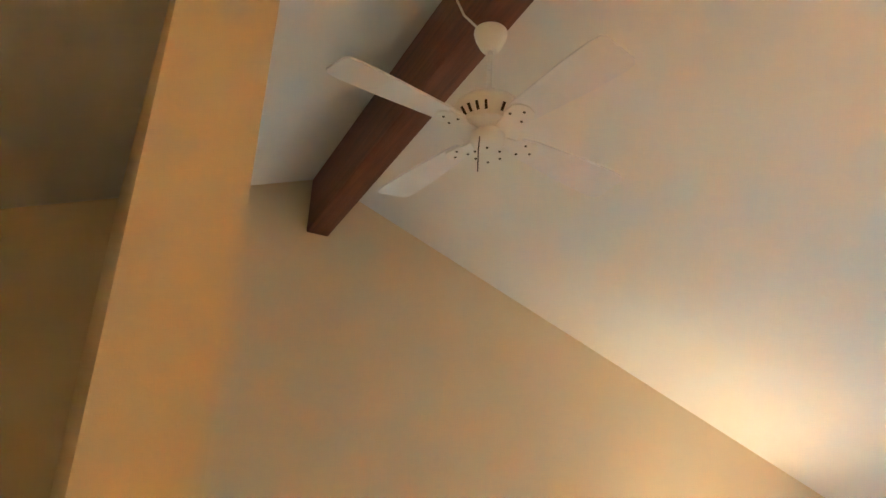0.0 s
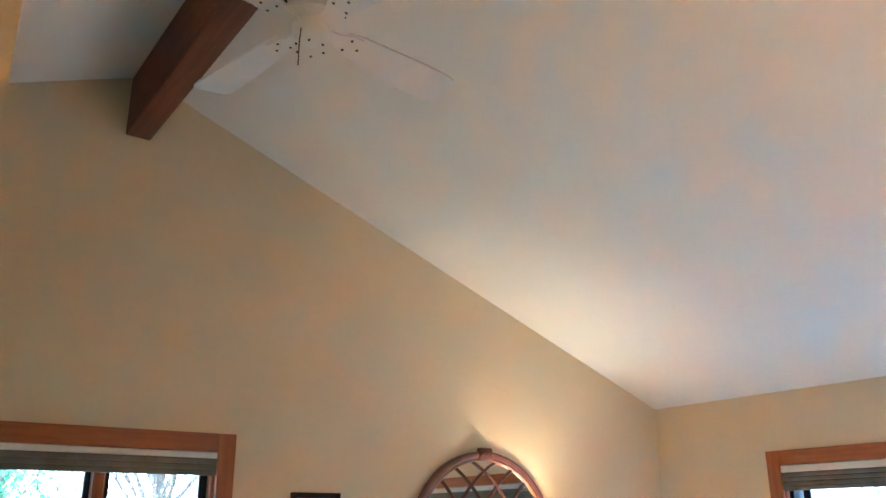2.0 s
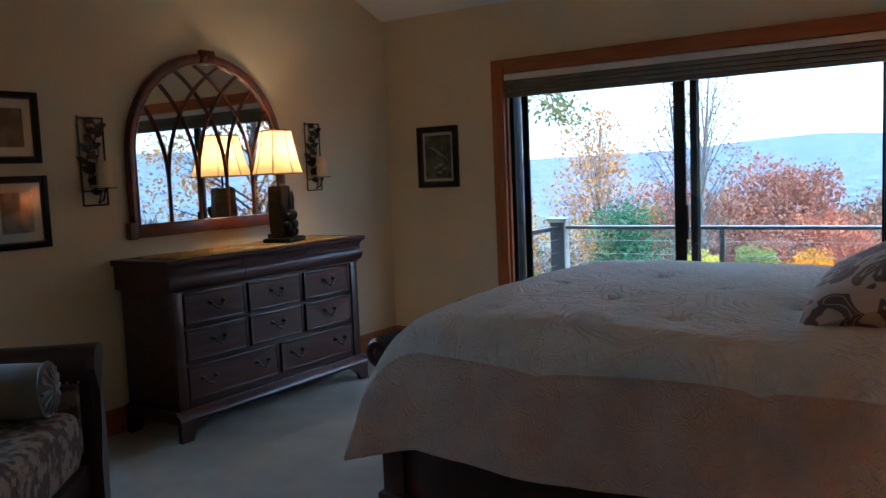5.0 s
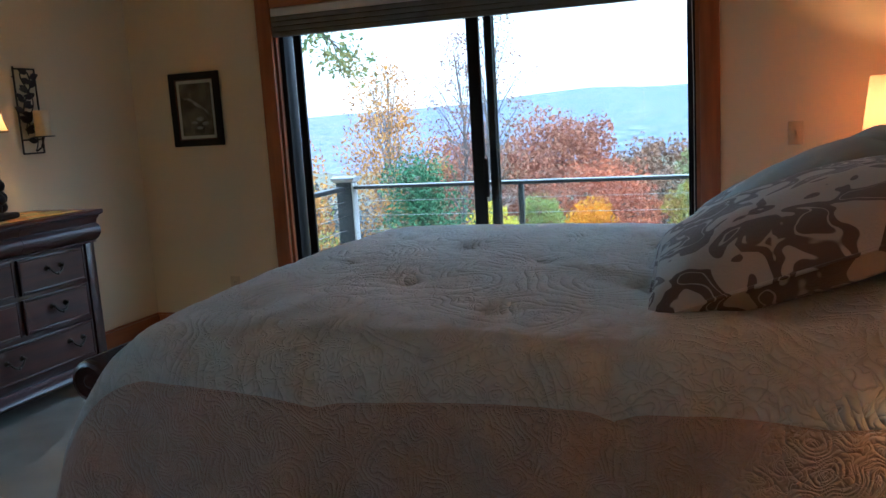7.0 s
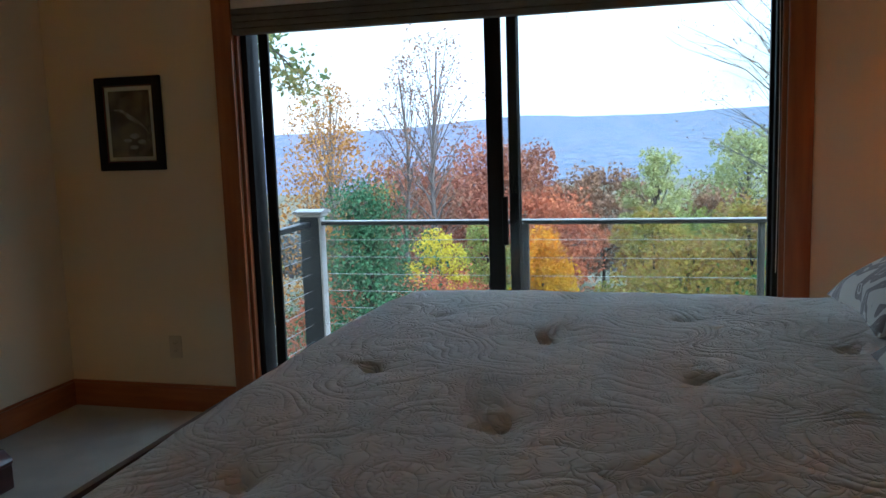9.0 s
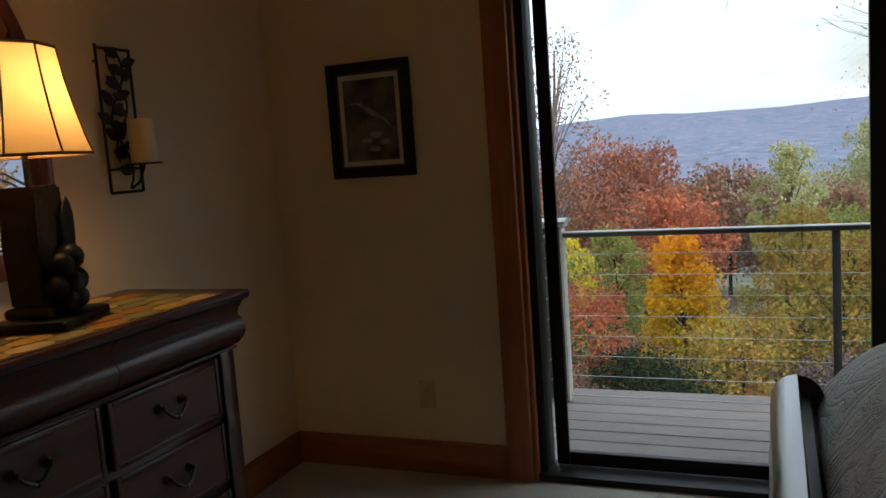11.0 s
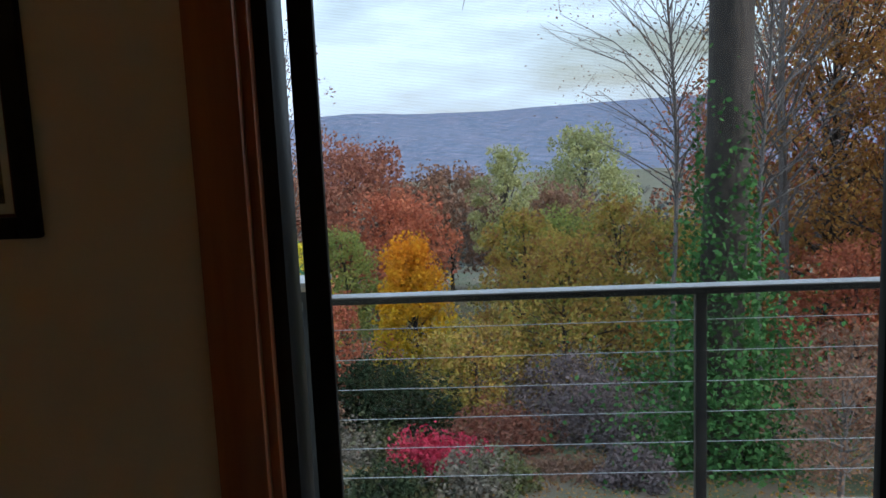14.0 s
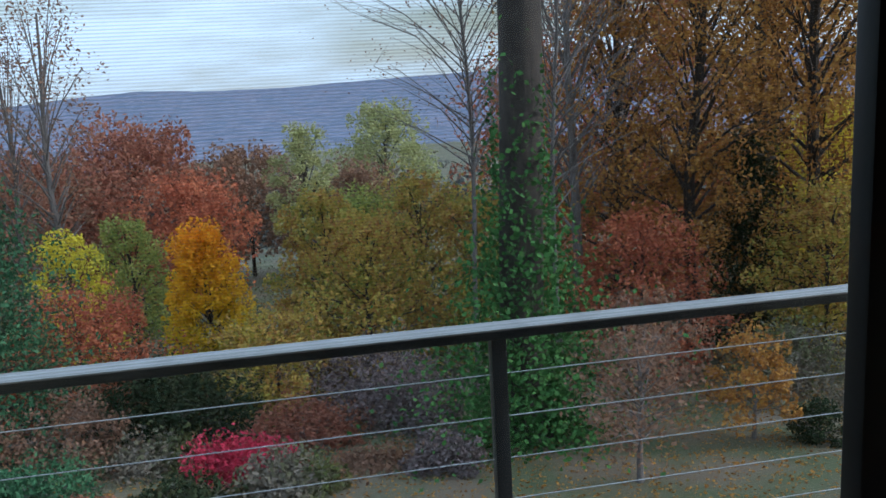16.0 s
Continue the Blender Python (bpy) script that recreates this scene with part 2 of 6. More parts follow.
def screen_mat():
    m = bpy.data.materials.new("insect_screen")
    m.use_nodes = True
    n, l = m.node_tree.nodes, m.node_tree.links
    n.remove(n["Principled BSDF"])
    t, d, x = n.new("ShaderNodeBsdfTransparent"), n.new("ShaderNodeBsdfDiffuse"), n.new("ShaderNodeMixShader")
    d.inputs[0].default_value = (0.22, 0.22, 0.22, 1)
    co = n.new("ShaderNodeTexCoord")
    wv = n.new("ShaderNodeTexWave")
    wv.bands_direction = "Z"
    wv.inputs["Scale"].default_value = 110
    mr = n.new("ShaderNodeMapRange")
    mr.inputs[3].default_value, mr.inputs[4].default_value = 0.07, 0.17
    l.new(co.outputs["Object"], wv.inputs["Vector"])
    l.new(wv.outputs["Fac"], mr.inputs[0])
    l.new(mr.outputs[0], x.inputs[0])
    l.new(t.outputs[0], x.inputs[1])
    l.new(d.outputs[0], x.inputs[2])
    l.new(x.outputs[0], n["Material Output"].inputs[0])
    return m


SCREEN = screen_mat()
MIRROR = bpy.data.materials.new("mirror_silver")
MIRROR.use_nodes = True
_p = MIRROR.node_tree.nodes["Principled BSDF"]
_p.inputs["Base Color"].default_value, _p.inputs["Metallic"].default_value, _p.inputs["Roughness"].default_value = (0.86, 0.88, 0.87, 1), 1, 0.012


# ---- building blocks ----
def thing(name, label, category, at=(0, 0, 0), rz=0, group="", kind=""):
    ob = new(name)
    ob.empty_display_size = 0.1
    ob.matrix_basis = pose(*at, 0, 0, rz)
    return tagged(ob, label, category, group, kind)


def to_mesh(name, bm, material, smooth=True):
    bmesh.ops.recalc_face_normals(bm, faces=bm.faces)
    me = bpy.data.meshes.new(name)
    bm.to_mesh(me)
    bm.free()
    me.materials.append(material)
    if smooth:
        me.shade_smooth()
        me.set_sharp_from_angle(angle=radians(38))
    return me


def part(name, bm, material, parent, label=""):
    ob = new(name, to_mesh(name, bm, material))
    ob.parent = parent
    return tagged(ob, label)


def again(name, me, parent, m):
    ob = new(name, me)
    ob.parent = parent
    ob.matrix_basis = m
    return ob


def solid(name, bm, material, label, category, group="", kind=""):
    return tagged(new(name, to_mesh(name, bm, material)), label, category, group, kind)


def box(bm, x0, x1, y0, y1, z0, z1, bev=0.0, seg=2):
    vs = [bm.verts.new((x, y, z)) for x in (x0, x1) for y in (y0, y1) for z in (z0, z1)]
    fs = [bm.faces.new([vs[i] for i in f]) for f in ((0, 1, 3, 2), (4, 6, 7, 5), (0, 4, 5, 1), (2, 3, 7, 6), (0, 2, 6, 4), (1, 5, 7, 3))]
    if bev:
        es = {e for f in fs for e in f.edges}
        bmesh.ops.bevel(bm, geom=list(es), offset=bev, segments=seg, affect="EDGES", profile=0.5)
    return bm


def B(*a, **k):
    return box(bmesh.new(), *a, **k)


def tube(bm, pts, r, seg=8, caps=True):
    """A round bar along points; r is one radius or one for each point."""
    pts = [Vector(p) for p in pts]
    rs = r if isinstance(r, (list, tuple)) else [r] * len(pts)
    rings, side = [], None
    for i, p in enumerate(pts):
        d = (pts[min(i + 1, len(pts) - 1)] - pts[max(i - 1, 0)]).normalized()
        if side is None:
            side = d.cross(Vector((0, 0, 1)) if abs(d.z) < 0.9 else Vector((1, 0, 0))).normalized()
        side = (side - d * side.dot(d)).normalized()
        up = d.cross(side)
        rings.append([bm.verts.new(p + (side * math.cos(a) + up * math.sin(a)) * rs[i]) for a in (2 * math.pi * k / seg for k in range(seg))])
    for a, b in zip(rings, rings[1:]):
        for k in range(seg):
            bm.faces.new((a[k], a[(k + 1) % seg], b[(k + 1) % seg], b[k]))
    if caps:
        bm.faces.new(rings[0])
        bm.faces.new(rings[-1])
    return bm


def lathe(bm, prof, cx=0, cy=0, seg=24, closed=True):
    rings = [[bm.verts.new((cx + r * math.cos(2 * math.pi * k / seg), cy + r * math.sin(2 * math.pi * k / seg), z)) for k in range(seg)] for r, z in prof]
    for a, b in zip(rings, rings[1:]):
        for k in range(seg):
            bm.faces.new((a[k], a[(k + 1) % seg], b[(k + 1) % seg], b[k]))
    if closed:
        bm.faces.new(rings[0])
        bm.faces.new(rings[-1])
    return bm


def prism(bm, poly, a0, a1, axis="x"):
    """A polygon swept from a0 to a1 along an axis; poly holds the two other coordinates in x, y, z order."""
    def at(p, a):
        return {"x": (a, p[0], p[1]), "y": (p[0], a, p[1]), "z": (p[0], p[1], a)}[axis]
    lo, hi = [bm.verts.new(at(p, a0)) for p in poly], [bm.verts.new(at(p, a1)) for p in poly]
    bm.faces.new(lo)
    bm.faces.new(hi)
    for i in range(len(poly)):
        j = (i + 1) % len(poly)
        bm.faces.new((lo[i], lo[j], hi[j], hi[i]))
    return bm


def frame_bm(x0, x1, z0, z1, w, y0, y1, bev=0.004):
    """Four mitre-like bars of a frame that stands in the xz plane."""
    bm = bmesh.new()
    box(bm, x0, x0 + w, y0, y1, z0, z1, bev)
    box(bm, x1 - w, x1, y0, y1, z0, z1, bev)
    box(bm, x0 + w, x1 - w, y0, y1, z0, z0 + w, bev)
    box(bm, x0 + w, x1 - w, y0, y1, z1 - w, z1, bev)
    return bm


# ---- the room ----
EAVE, PITCH, RX, RZ = 2.52, 0.385, -4.28, 2.52 + 0.385 * 4.28
XW, YS, YC, XH = -8.56, -6.6, -4.80, -4.55


def gable(bm, y0, y1, x0, x1):
    poly = [(x0, -0.1), (x1, -0.1), (x1, top(x1))]
    if x0 < RX < x1:
        poly.append((RX, RZ))
    poly.append((x0, top(x0)))
    return prism(bm, poly, y0, y1, "y")


def top(x):
    return RZ - PITCH * abs(x - RX) + 0.02


floor = solid("floor", B(XW, 0.14, YS, 0.14, -0.12, 0.0), CARPET, "pale beige cut-pile carpet", "floor", kind="structure")

# gable wall with the casement window
WX0, WX1, WZ0, WZ1 = -4.86, -3.655, 0.52, 2.04
bm = bmesh.new()
gable(bm, 0, 0.14, WX1, 0.14)
gable(bm, 0, 0.14, XW, WX0)
box(bm, WX0, WX1, 0, 0.14, -0.1, WZ0)
prism(bm, [(WX0, WZ1), (WX1, WZ1), (WX1, top(WX1)), (RX, RZ + 0.02), (WX0, top(WX0))], 0, 0.14, "y")
solid("wall_north", bm, WALL, "warm cream painted gable wall", "wall", kind="structure")
# eave wall with the sliding door
DY0, DY1, DZ1 = -3.535, -1.075, 2.035
bm = bmesh.new()
box(bm, 0, 0.14, DY1, 0, -0.1, EAVE + 0.06)
box(bm, 0, 0.14, YC - 0.12, DY0, -0.1, EAVE + 0.06)
box(bm, 0, 0.14, DY0, DY1, DZ1, EAVE + 0.06)
box(bm, 0, 0.14, DY0, DY1, -0.1, -0.004)
solid("wall_east", bm, WALL, "warm cream painted eave wall", "wall", kind="structure")
solid("wall_south", gable(bmesh.new(), YC - 0.12, YC, XH, 0.0), WALL, "warm cream painted wall behind the bed", "wall", kind="structure")
solid("wall_hall_side", gable(bmesh.new(), YS, YC - 0.12, XH, XH + 0.12), WALL, "warm cream painted hall wall", "wall", kind="structure")
solid("wall_hall_end", gable(bmesh.new(), YS - 0.12, YS, XW, XH + 0.12), WALL, "warm cream painted wall", "wall", kind="structure")
solid("wall_west", B(XW - 0.14, XW, YS - 0.12, 0.14, -0.1, EAVE + 0.06), WALL, "warm cream painted eave wall", "wall", kind="structure")
solid("wall_partition", gable(bmesh.new(), -2.73, 0.0, -5.455, -5.19), WALL, "cream painted partition wall with a square end", "wall", kind="structure")
bm = bmesh.new()
prism(bm, [(0.5, top(0.5)), (RX, RZ + 0.02), (XW - 0.4, top(XW - 0.4)), (XW - 0.4, top(XW - 0.4) + 0.2), (RX, RZ + 0.22), (0.5, top(0.5) + 0.2)], YS - 0.2, 0.5, "y")
solid("ceiling", bm, CEIL, "white vaulted ceiling of two slopes", "ceiling", kind="structure")
solid("ridge_beam", B(-4.352, -4.21, YS + 0.01, -0.002, 3.787, 4.16, 0.008), BEAM, "red-brown stained timber ridge beam under the vault", "beam", kind="structure")

# baseboards
bb = thing("baseboard", "reddish stained wood baseboard along the walls", "baseboard", kind="structure")
for k, (x0, x1, y0, y1) in enumerate(((-5.19, -0.018, -0.018, 0), (-0.018, 0, -0.972, 0), (-0.018, 0, YC + 0.018, -3.64), (XH, 0, YC, YC + 0.018), (-5.19, -5.172, -2.73, -0.018), (-5.455, -5.19, -2.748, -2.73))):
    bm = B(x0, x1, y0, y1, 0.0, 0.125, 0.003)
    part("board", bm, OAKH, bb)
    part("cap_bead", B(x0 - 0.001 if x1 - x0 < 0.1 else x0, x1, y0 if x1 - x0 < 0.1 else y0 + 0.006, y1, 0.125, 0.14, 0.004), OAKH, bb)

# ---- sliding door ----
door = thing("door_1", "black-framed sliding glass patio door in a stained wood casing", "sliding door", kind="structure")
ca = part("casing", B(-0.024, 0.0, DY1, DY1 + 0.10, 0, DZ1 + 0.10, 0.006), OAK, door, "reddish stained wood casing")
part("casing", B(-0.024, 0.0, DY0 - 0.10, DY0, 0, DZ1 + 0.10, 0.006), OAK, door, "reddish stained wood casing")
part("casing", B(-0.024, 0.0, DY0, DY1, DZ1, DZ1 + 0.10, 0.006), OAKH, door, "reddish stained wood casing")
part("jamb", B(-0.002, 0.03, DY1 - 0.020, DY1, 0, DZ1, 0.002), OAK, door, "reddish stained wood jamb")
part("jamb", B(-0.002, 0.03, DY0, DY0 + 0.020, 0, DZ1, 0.002), OAK, door, "reddish stained wood jamb")
part("track", B(0.0, 0.15, DY0, DY1, 0.0, 0.028, 0.004), BRONZE, door, "dark bronze bottom track")
part("track", B(0.03, 0.15, DY0, DY1, DZ1 - 0.03, DZ1, 0.003), BRONZE, door, "dark bronze head track")
part("side_frame", B(0.03, 0.15, DY1 - 0.05, DY1, 0.028, DZ1 - 0.03, 0.003), BRONZE, door)
part("side_frame", B(0.03, 0.15, DY0, DY0 + 0.04, 0.028, DZ1 - 0.03, 0.003), BRONZE, door)


def sash(name, x0, x1, y0, y1, wl_, wr_, z0=0.03, z1=2.0, lab=""):
    s = part(name, B(x0, x1, y0, y0 + wl_, z0, z1, 0.004), BRONZE, door, lab)
    part("stile", B(x0, x1, y1 - wr_, y1, z0, z1, 0.004), BRONZE, s)
    part("rail", B(x0, x1, y0 + wl_, y1 - wr_, z0, z0 + 0.055, 0.004), BRONZE, s)
    part("rail", B(x0, x1, y0 + wl_, y1 - wr_, z1 - 0.05, z1, 0.004), BRONZE, s)
    return s


fixed = sash("fixed_panel", 0.080, 0.108, DY0 + 0.04, -2.372, 0.012, 0.045, lab="fixed glazed panel")
pane = part("glass", B(0.092, 0.096, DY0 + 0.05, -2.415, 0.08, 1.96), GLASS, fixed)
pane.visible_shadow = False
slide = sash("sliding_panel", 0.036, 0.066, DY0 + 0.05, -2.280, 0.012, 0.072, lab="sliding panel pushed open behind the fixed one")
pane = part("glass", B(0.049, 0.053, DY0 + 0.06, -2.350, 0.08, 1.96), GLASS, slide)
pane.visible_shadow = False
part("latch", B(0.020, 0.050, -2.372, -2.348, 0.86, 1.08, 0.005), BRONZE, slide, "black door latch")
scr = sash("screen_panel", 0.116, 0.136, -2.420, DY1 - 0.066, 0.053, 0.052, lab="sliding insect screen panel")
mesh = part("screen_mesh", B(0.1255, 0.1265, -2.368, DY1 - 0.115, 0.08, 1.96), SCREEN, scr, "fine dark insect mesh")
mesh.visible_shadow = False

blind = thing("roller_blind", "raised grey-brown fabric blind over the patio door", "blind")
part("head_rail", B(-0.022, 0.026, DY0 + 0.004, DY1 - 0.004, 1.985, 2.03, 0.004), BLINDRAIL, blind, "pale head rail")
for k in range(4):
    part("fold", B(-0.03 + 0.002 * k, 0.024, DY0 + 0.006, DY1 - 0.006, 1.955 - 0.03 * k, 1.984 - 0.03 * k, 0.006), BLIND, blind)
part("cord", tube(bmesh.new(), [(-0.01, DY0 + 0.035, 1.86), (-0.012, DY0 + 0.03, 1.4), (-0.01, DY0 + 0.032, 0.75)], 0.002, 5), BLINDRAIL, blind)

# ---- casement window ----
win = thing("window_1", "stained wood casement window with two sashes and a raised blind", "window", kind="structure")
for x0, x1, z0, z1, m in ((WX0 - 0.10, WX0, WZ0 - 0.1, WZ1 + 0.1, OAK), (WX1, WX1 + 0.10, WZ0 - 0.1, WZ1 + 0.1, OAK), (WX0, WX1, WZ1, WZ1 + 0.1, OAKH), (WX0, WX1, WZ0 - 0.1, WZ0, OAKH)):
    part("casing", B(x0, x1, -0.022, 0, z0, z1, 0.006), m, win)
WM = (WX0 + WX1) / 2
part("mullion", B(WM - 0.024, WM + 0.024, 0.002, 0.11, WZ0, WZ1, 0.006), OAK, win)
for x0, x1, a, b in ((WX0, WM - 0.024, 0.022, 0.006), (WM + 0.024, WX1, 0.006, 0.022)):
    s = bmesh.new()
    box(s, x0, x0 + a, 0.004, 0.13, WZ0, WZ1, 0.002)
    box(s, x1 - b, x1, 0.004, 0.13, WZ0, WZ1, 0.002)
    box(s, x0 + a, x1 - b, 0.004, 0.13, WZ0, WZ0 + 0.022, 0.002)
    box(s, x0 + a, x1 - b, 0.004, 0.13, WZ1 - 0.022, WZ1, 0.002)
    fr = part("window_frame", s, OAK, win)
    p0, p1, wa, wb_ = x0 + a + 0.002, x1 - b - 0.002, a + 0.023, b + 0.023
    s = bmesh.new()
    box(s, p0, p0 + wa, 0.05, 0.09, WZ0 + 0.026, WZ1 - 0.026, 0.004)
    box(s, p1 - wb_, p1, 0.05, 0.09, WZ0 + 0.026, WZ1 - 0.026, 0.004)
    box(s, p0 + wa, p1 - wb_, 0.05, 0.09, WZ0 + 0.026, WZ0 + 0.071, 0.004)
    box(s, p0 + wa, p1 - wb_, 0.05, 0.09, WZ1 - 0.071, WZ1 - 0.026, 0.004)
    part("sash", s, BRONZE, fr, "dark sash")
    part("glazing_strip", B(p1 - wb_ - 0.006, p1 - wb_, 0.045, 0.062, WZ0 + 0.071, WZ1 - 0.071), BLINDRAIL, fr, "pale glazing strip")
    part("hinge", B((x0 + 0.002 if b < a else x1 - 0.014), (x0 + 0.014 if b < a else x1 - 0.002), -0.004, 0.006, 1.55, 1.62, 0.002), BRONZE, fr, "dark sash hinge")
    g = part("pane", B(p0 + wa - 0.004, p1 - wb_ + 0.004, 0.068, 0.072, WZ0 + 0.07, WZ1 - 0.07), GLASS, fr)
    g.visible_shadow = False
wb = thing("window_blind", "raised dark fabric blind with pale head rail at the casement window", "blind")
part("head_rail", B(WX0 + 0.004, WX1 - 0.004, -0.026, 0.0, 2.005, 2.036, 0.004), BLINDRAIL, wb)
for k in range(3):
    part("fold", B(WX0 + 0.006, WX1 - 0.006, -0.03, -0.004, 1.972 - 0.03 * k, 2.003 - 0.03 * k, 0.006), BLIND, wb)

# ---- dresser ----
DX0, DX1, DF, DB, DH = -2.565, -0.975, -0.515, -0.04, 0.958
dr = thing("dresser", "dark cherry wood dresser with eight panelled drawers on bracket feet", "dresser", ((DX0 + DX1) / 2, -0.3, 0))
DCX, DCY = (DX0 + DX1) / 2, -0.3


def dpart(name, bm, m, parent=dr, label=""):
    bm.transform(Matrix.Translation((-DCX, -DCY, 0)))
    return part(name, bm, m, parent, label)


bx0, bx1, bf = DX0 + 0.05, DX1 - 0.05, DF + 0.05
dpart("body", B(bx0, bx1, bf + 0.012, DB, 0.10, 0.80, 0.004), CHERRYD)
topb = bmesh.new()
prism(topb, [(DF, DH - 0.008), (DF + 0.006, DH), (DB, DH), (DB, DH - 0.03), (DF + 0.018, DH - 0.03), (DF + 0.004, DH - 0.022)], DX0, DX1, "x")
dpart("top", topb, CHERRY)
# bowed top drawers
prof = [(bf + 0.002, 0.795), (bf - 0.006, 0.800), (DF + 0.030, 0.812), (DF + 0.016, 0.832), (DF + 0.014, 0.852), (DF + 0.024, 0.872), (DF + 0.040, 0.886), (DF + 0.034, 0.905), (DF + 0.020, 0.922), (DF + 0.014, 0.928), (DB, 0.928), (DB, 0.795)]
w3 = (DX1 - DX0 - 0.03) / 3
for k in range(3):
    dpart("top_drawer", prism(bmesh.new(), prof, DX0 + 0.015 + w3 * k + 0.0015, DX0 + 0.015 + w3 * (k + 1) - 0.0015, "x"), CHERRY, label="bowed drawer front without pulls")
dpart("bead", prism(bmesh.new(), [(bf - 0.010, 0.786), (bf - 0.014, 0.790), (bf - 0.010, 0.795), (DB, 0.795), (DB, 0.786)], bx0 - 0.012, bx1 + 0.012, "x"), CHERRY)
# bail pull, used on all drawers
pb = bmesh.new()
for sx in (-0.045, 0.045):
    lathe(pb, [(0.014, 0), (0.015, 0.003), (0.009, 0.007), (0.006, 0.016), (0.008, 0.022), (0.004, 0.026)], 0, 0, 12)
    bmesh.ops.translate(pb, verts=[v for v in pb.verts if abs(v.co.x) < 0.02 and abs(v.co.y) < 0.02 and not v.tag], vec=(sx, 0, 0))
    for v in pb.verts:
        v.tag = True
tube(pb, [(-0.045 + 0.09 * i / 14, -0.034 * math.sin(math.pi * i / 14) ** 0.8, 0.021 + 0.006 * math.sin(math.pi * i / 14)) for i in range(15)], [0.0035 + 0.0022 * math.sin(math.pi * i / 14) for i in range(15)], 8)
lathe(pb, [(0.002, 0.018), (0.008, 0.022), (0.009, 0.027), (0.007, 0.032), (0.002, 0.035)], 0, -0.034, 10)
pb.transform(Matrix(((1, 0, 0, 0), (0, 0, -1, 0), (0, 1, 0, 0), (0, 0, 0, 1))))
PULLME = to_mesh("pull", pb, PULL)


def drawer(x0, x1, z0, z1, pulls):
    bm = frame_bm(x0, x1, z0, z1, 0.016, bf - 0.004, bf + 0.014, 0.004)
    d = dpart("drawer", bm, CHERRYD)
    dpart("panel", B(x0 + 0.016, x1 - 0.016, bf - 0.001, bf + 0.012, z0 + 0.016, z1 - 0.016), CHERRY, d)
    for px in pulls:
        again("pull", PULLME, d, pose(px - DCX, bf - 0.001 - DCY, (z0 + z1) / 2 + 0.02))


cols = [bx0 + 0.06 + (bx1 - bx0 - 0.12) * k / 3 for k in range(4)]
for z0, z1 in ((0.600, 0.775), (0.405, 0.580)):
    for k in range(3):
        drawer(cols[k] + 0.012, cols[k + 1] - 0.012, z0, z1, [(cols[k] + cols[k + 1]) / 2])
mid = (cols[0] + cols[3]) / 2
for x0, x1 in ((cols[0] + 0.012, mid - 0.012), (mid + 0.012, cols[3] - 0.012)):
    drawer(x0, x1, 0.195, 0.380, [x0 + (x1 - x0) * 0.2, x0 + (x1 - x0) * 0.8])
for x in (bx0, bx1 - 0.06):
    dpart("pilaster", B(x - 0.002, x + 0.062, bf - 0.006, bf + 0.012, 0.16, 0.786, 0.004), CHERRYD)
dpart("base_moulding", prism(bmesh.new(), [(DF + 0.012, 0.10), (DF + 0.006, 0.115), (DF + 0.014, 0.130), (DF + 0.030, 0.140), (bf - 0.004, 0.158), (DB, 0.158), (DB, 0.10)], DX0 + 0.022, DX1 - 0.022, "x"), CHERRY)
foot = [(0, 0), (0.075, 0), (0.082, 0.025), (0.10, 0.05), (0.14, 0.075), (0.19, 0.098), (0, 0.098)]
for sx, x in ((1, DX0 + 0.025), (-1, DX1 - 0.025)):
    dpart("foot", prism(bmesh.new(), [(x + sx * a, b) for a, b in foot], DF + 0.012, DF + 0.04, "y"), CHERRYD)
    dpart("foot", prism(bmesh.new(), [(x + sx * a, b) for a, b in foot], DB - 0.03, DB, "y"), CHERRYD)

# ---- runner with oval patches ----
run = thing("table_runner", "cloth runner of yellow, tan and sage oval patches on the dresser", "table runner", (DCX, DCY, DH))
run_m = mat("runner_cloth", (0.17, 0.12, 0.06), (0.13, 0.09, 0.045), 20, 0.9, 0.3, 120)
part("cloth", B(-0.70, 0.70, -0.19, 0.22, 0.0, 0.003), run_m, run)
patch_cols = [mat("patch_" + n, c, None, 30, 0.85, 0.25, 140) for n, c in (("gold", (0.55, 0.33, 0.06)), ("amber", (0.45, 0.20, 0.04)), ("cream", (0.60, 0.42, 0.20)), ("sage", (0.24, 0.22, 0.09)), ("olive", (0.33, 0.28, 0.10)))]
patch_me = []
for m in patch_cols:
    bm = bmesh.new()
    poly = [(0.058 * math.copysign(abs(math.cos(a)) ** 0.75, math.cos(a)), 0.033 * math.copysign(abs(math.sin(a)) ** 0.75, math.sin(a))) for a in (2 * math.pi * k / 16 for k in range(16))]
    prism(bm, poly, 0.003, 0.0052, "z")
    patch_me.append(to_mesh("patch", bm, m))
for r in range(6):
    for c in range(11 if r % 2 else 12):
        again("patch", patch_me[(c * 2 + r * 3 + (c * r) % 3) % 5], run, pose(-0.638 + c * 0.116 + (0.058 if r % 2 else 0), -0.152 + r * 0.067, 0))

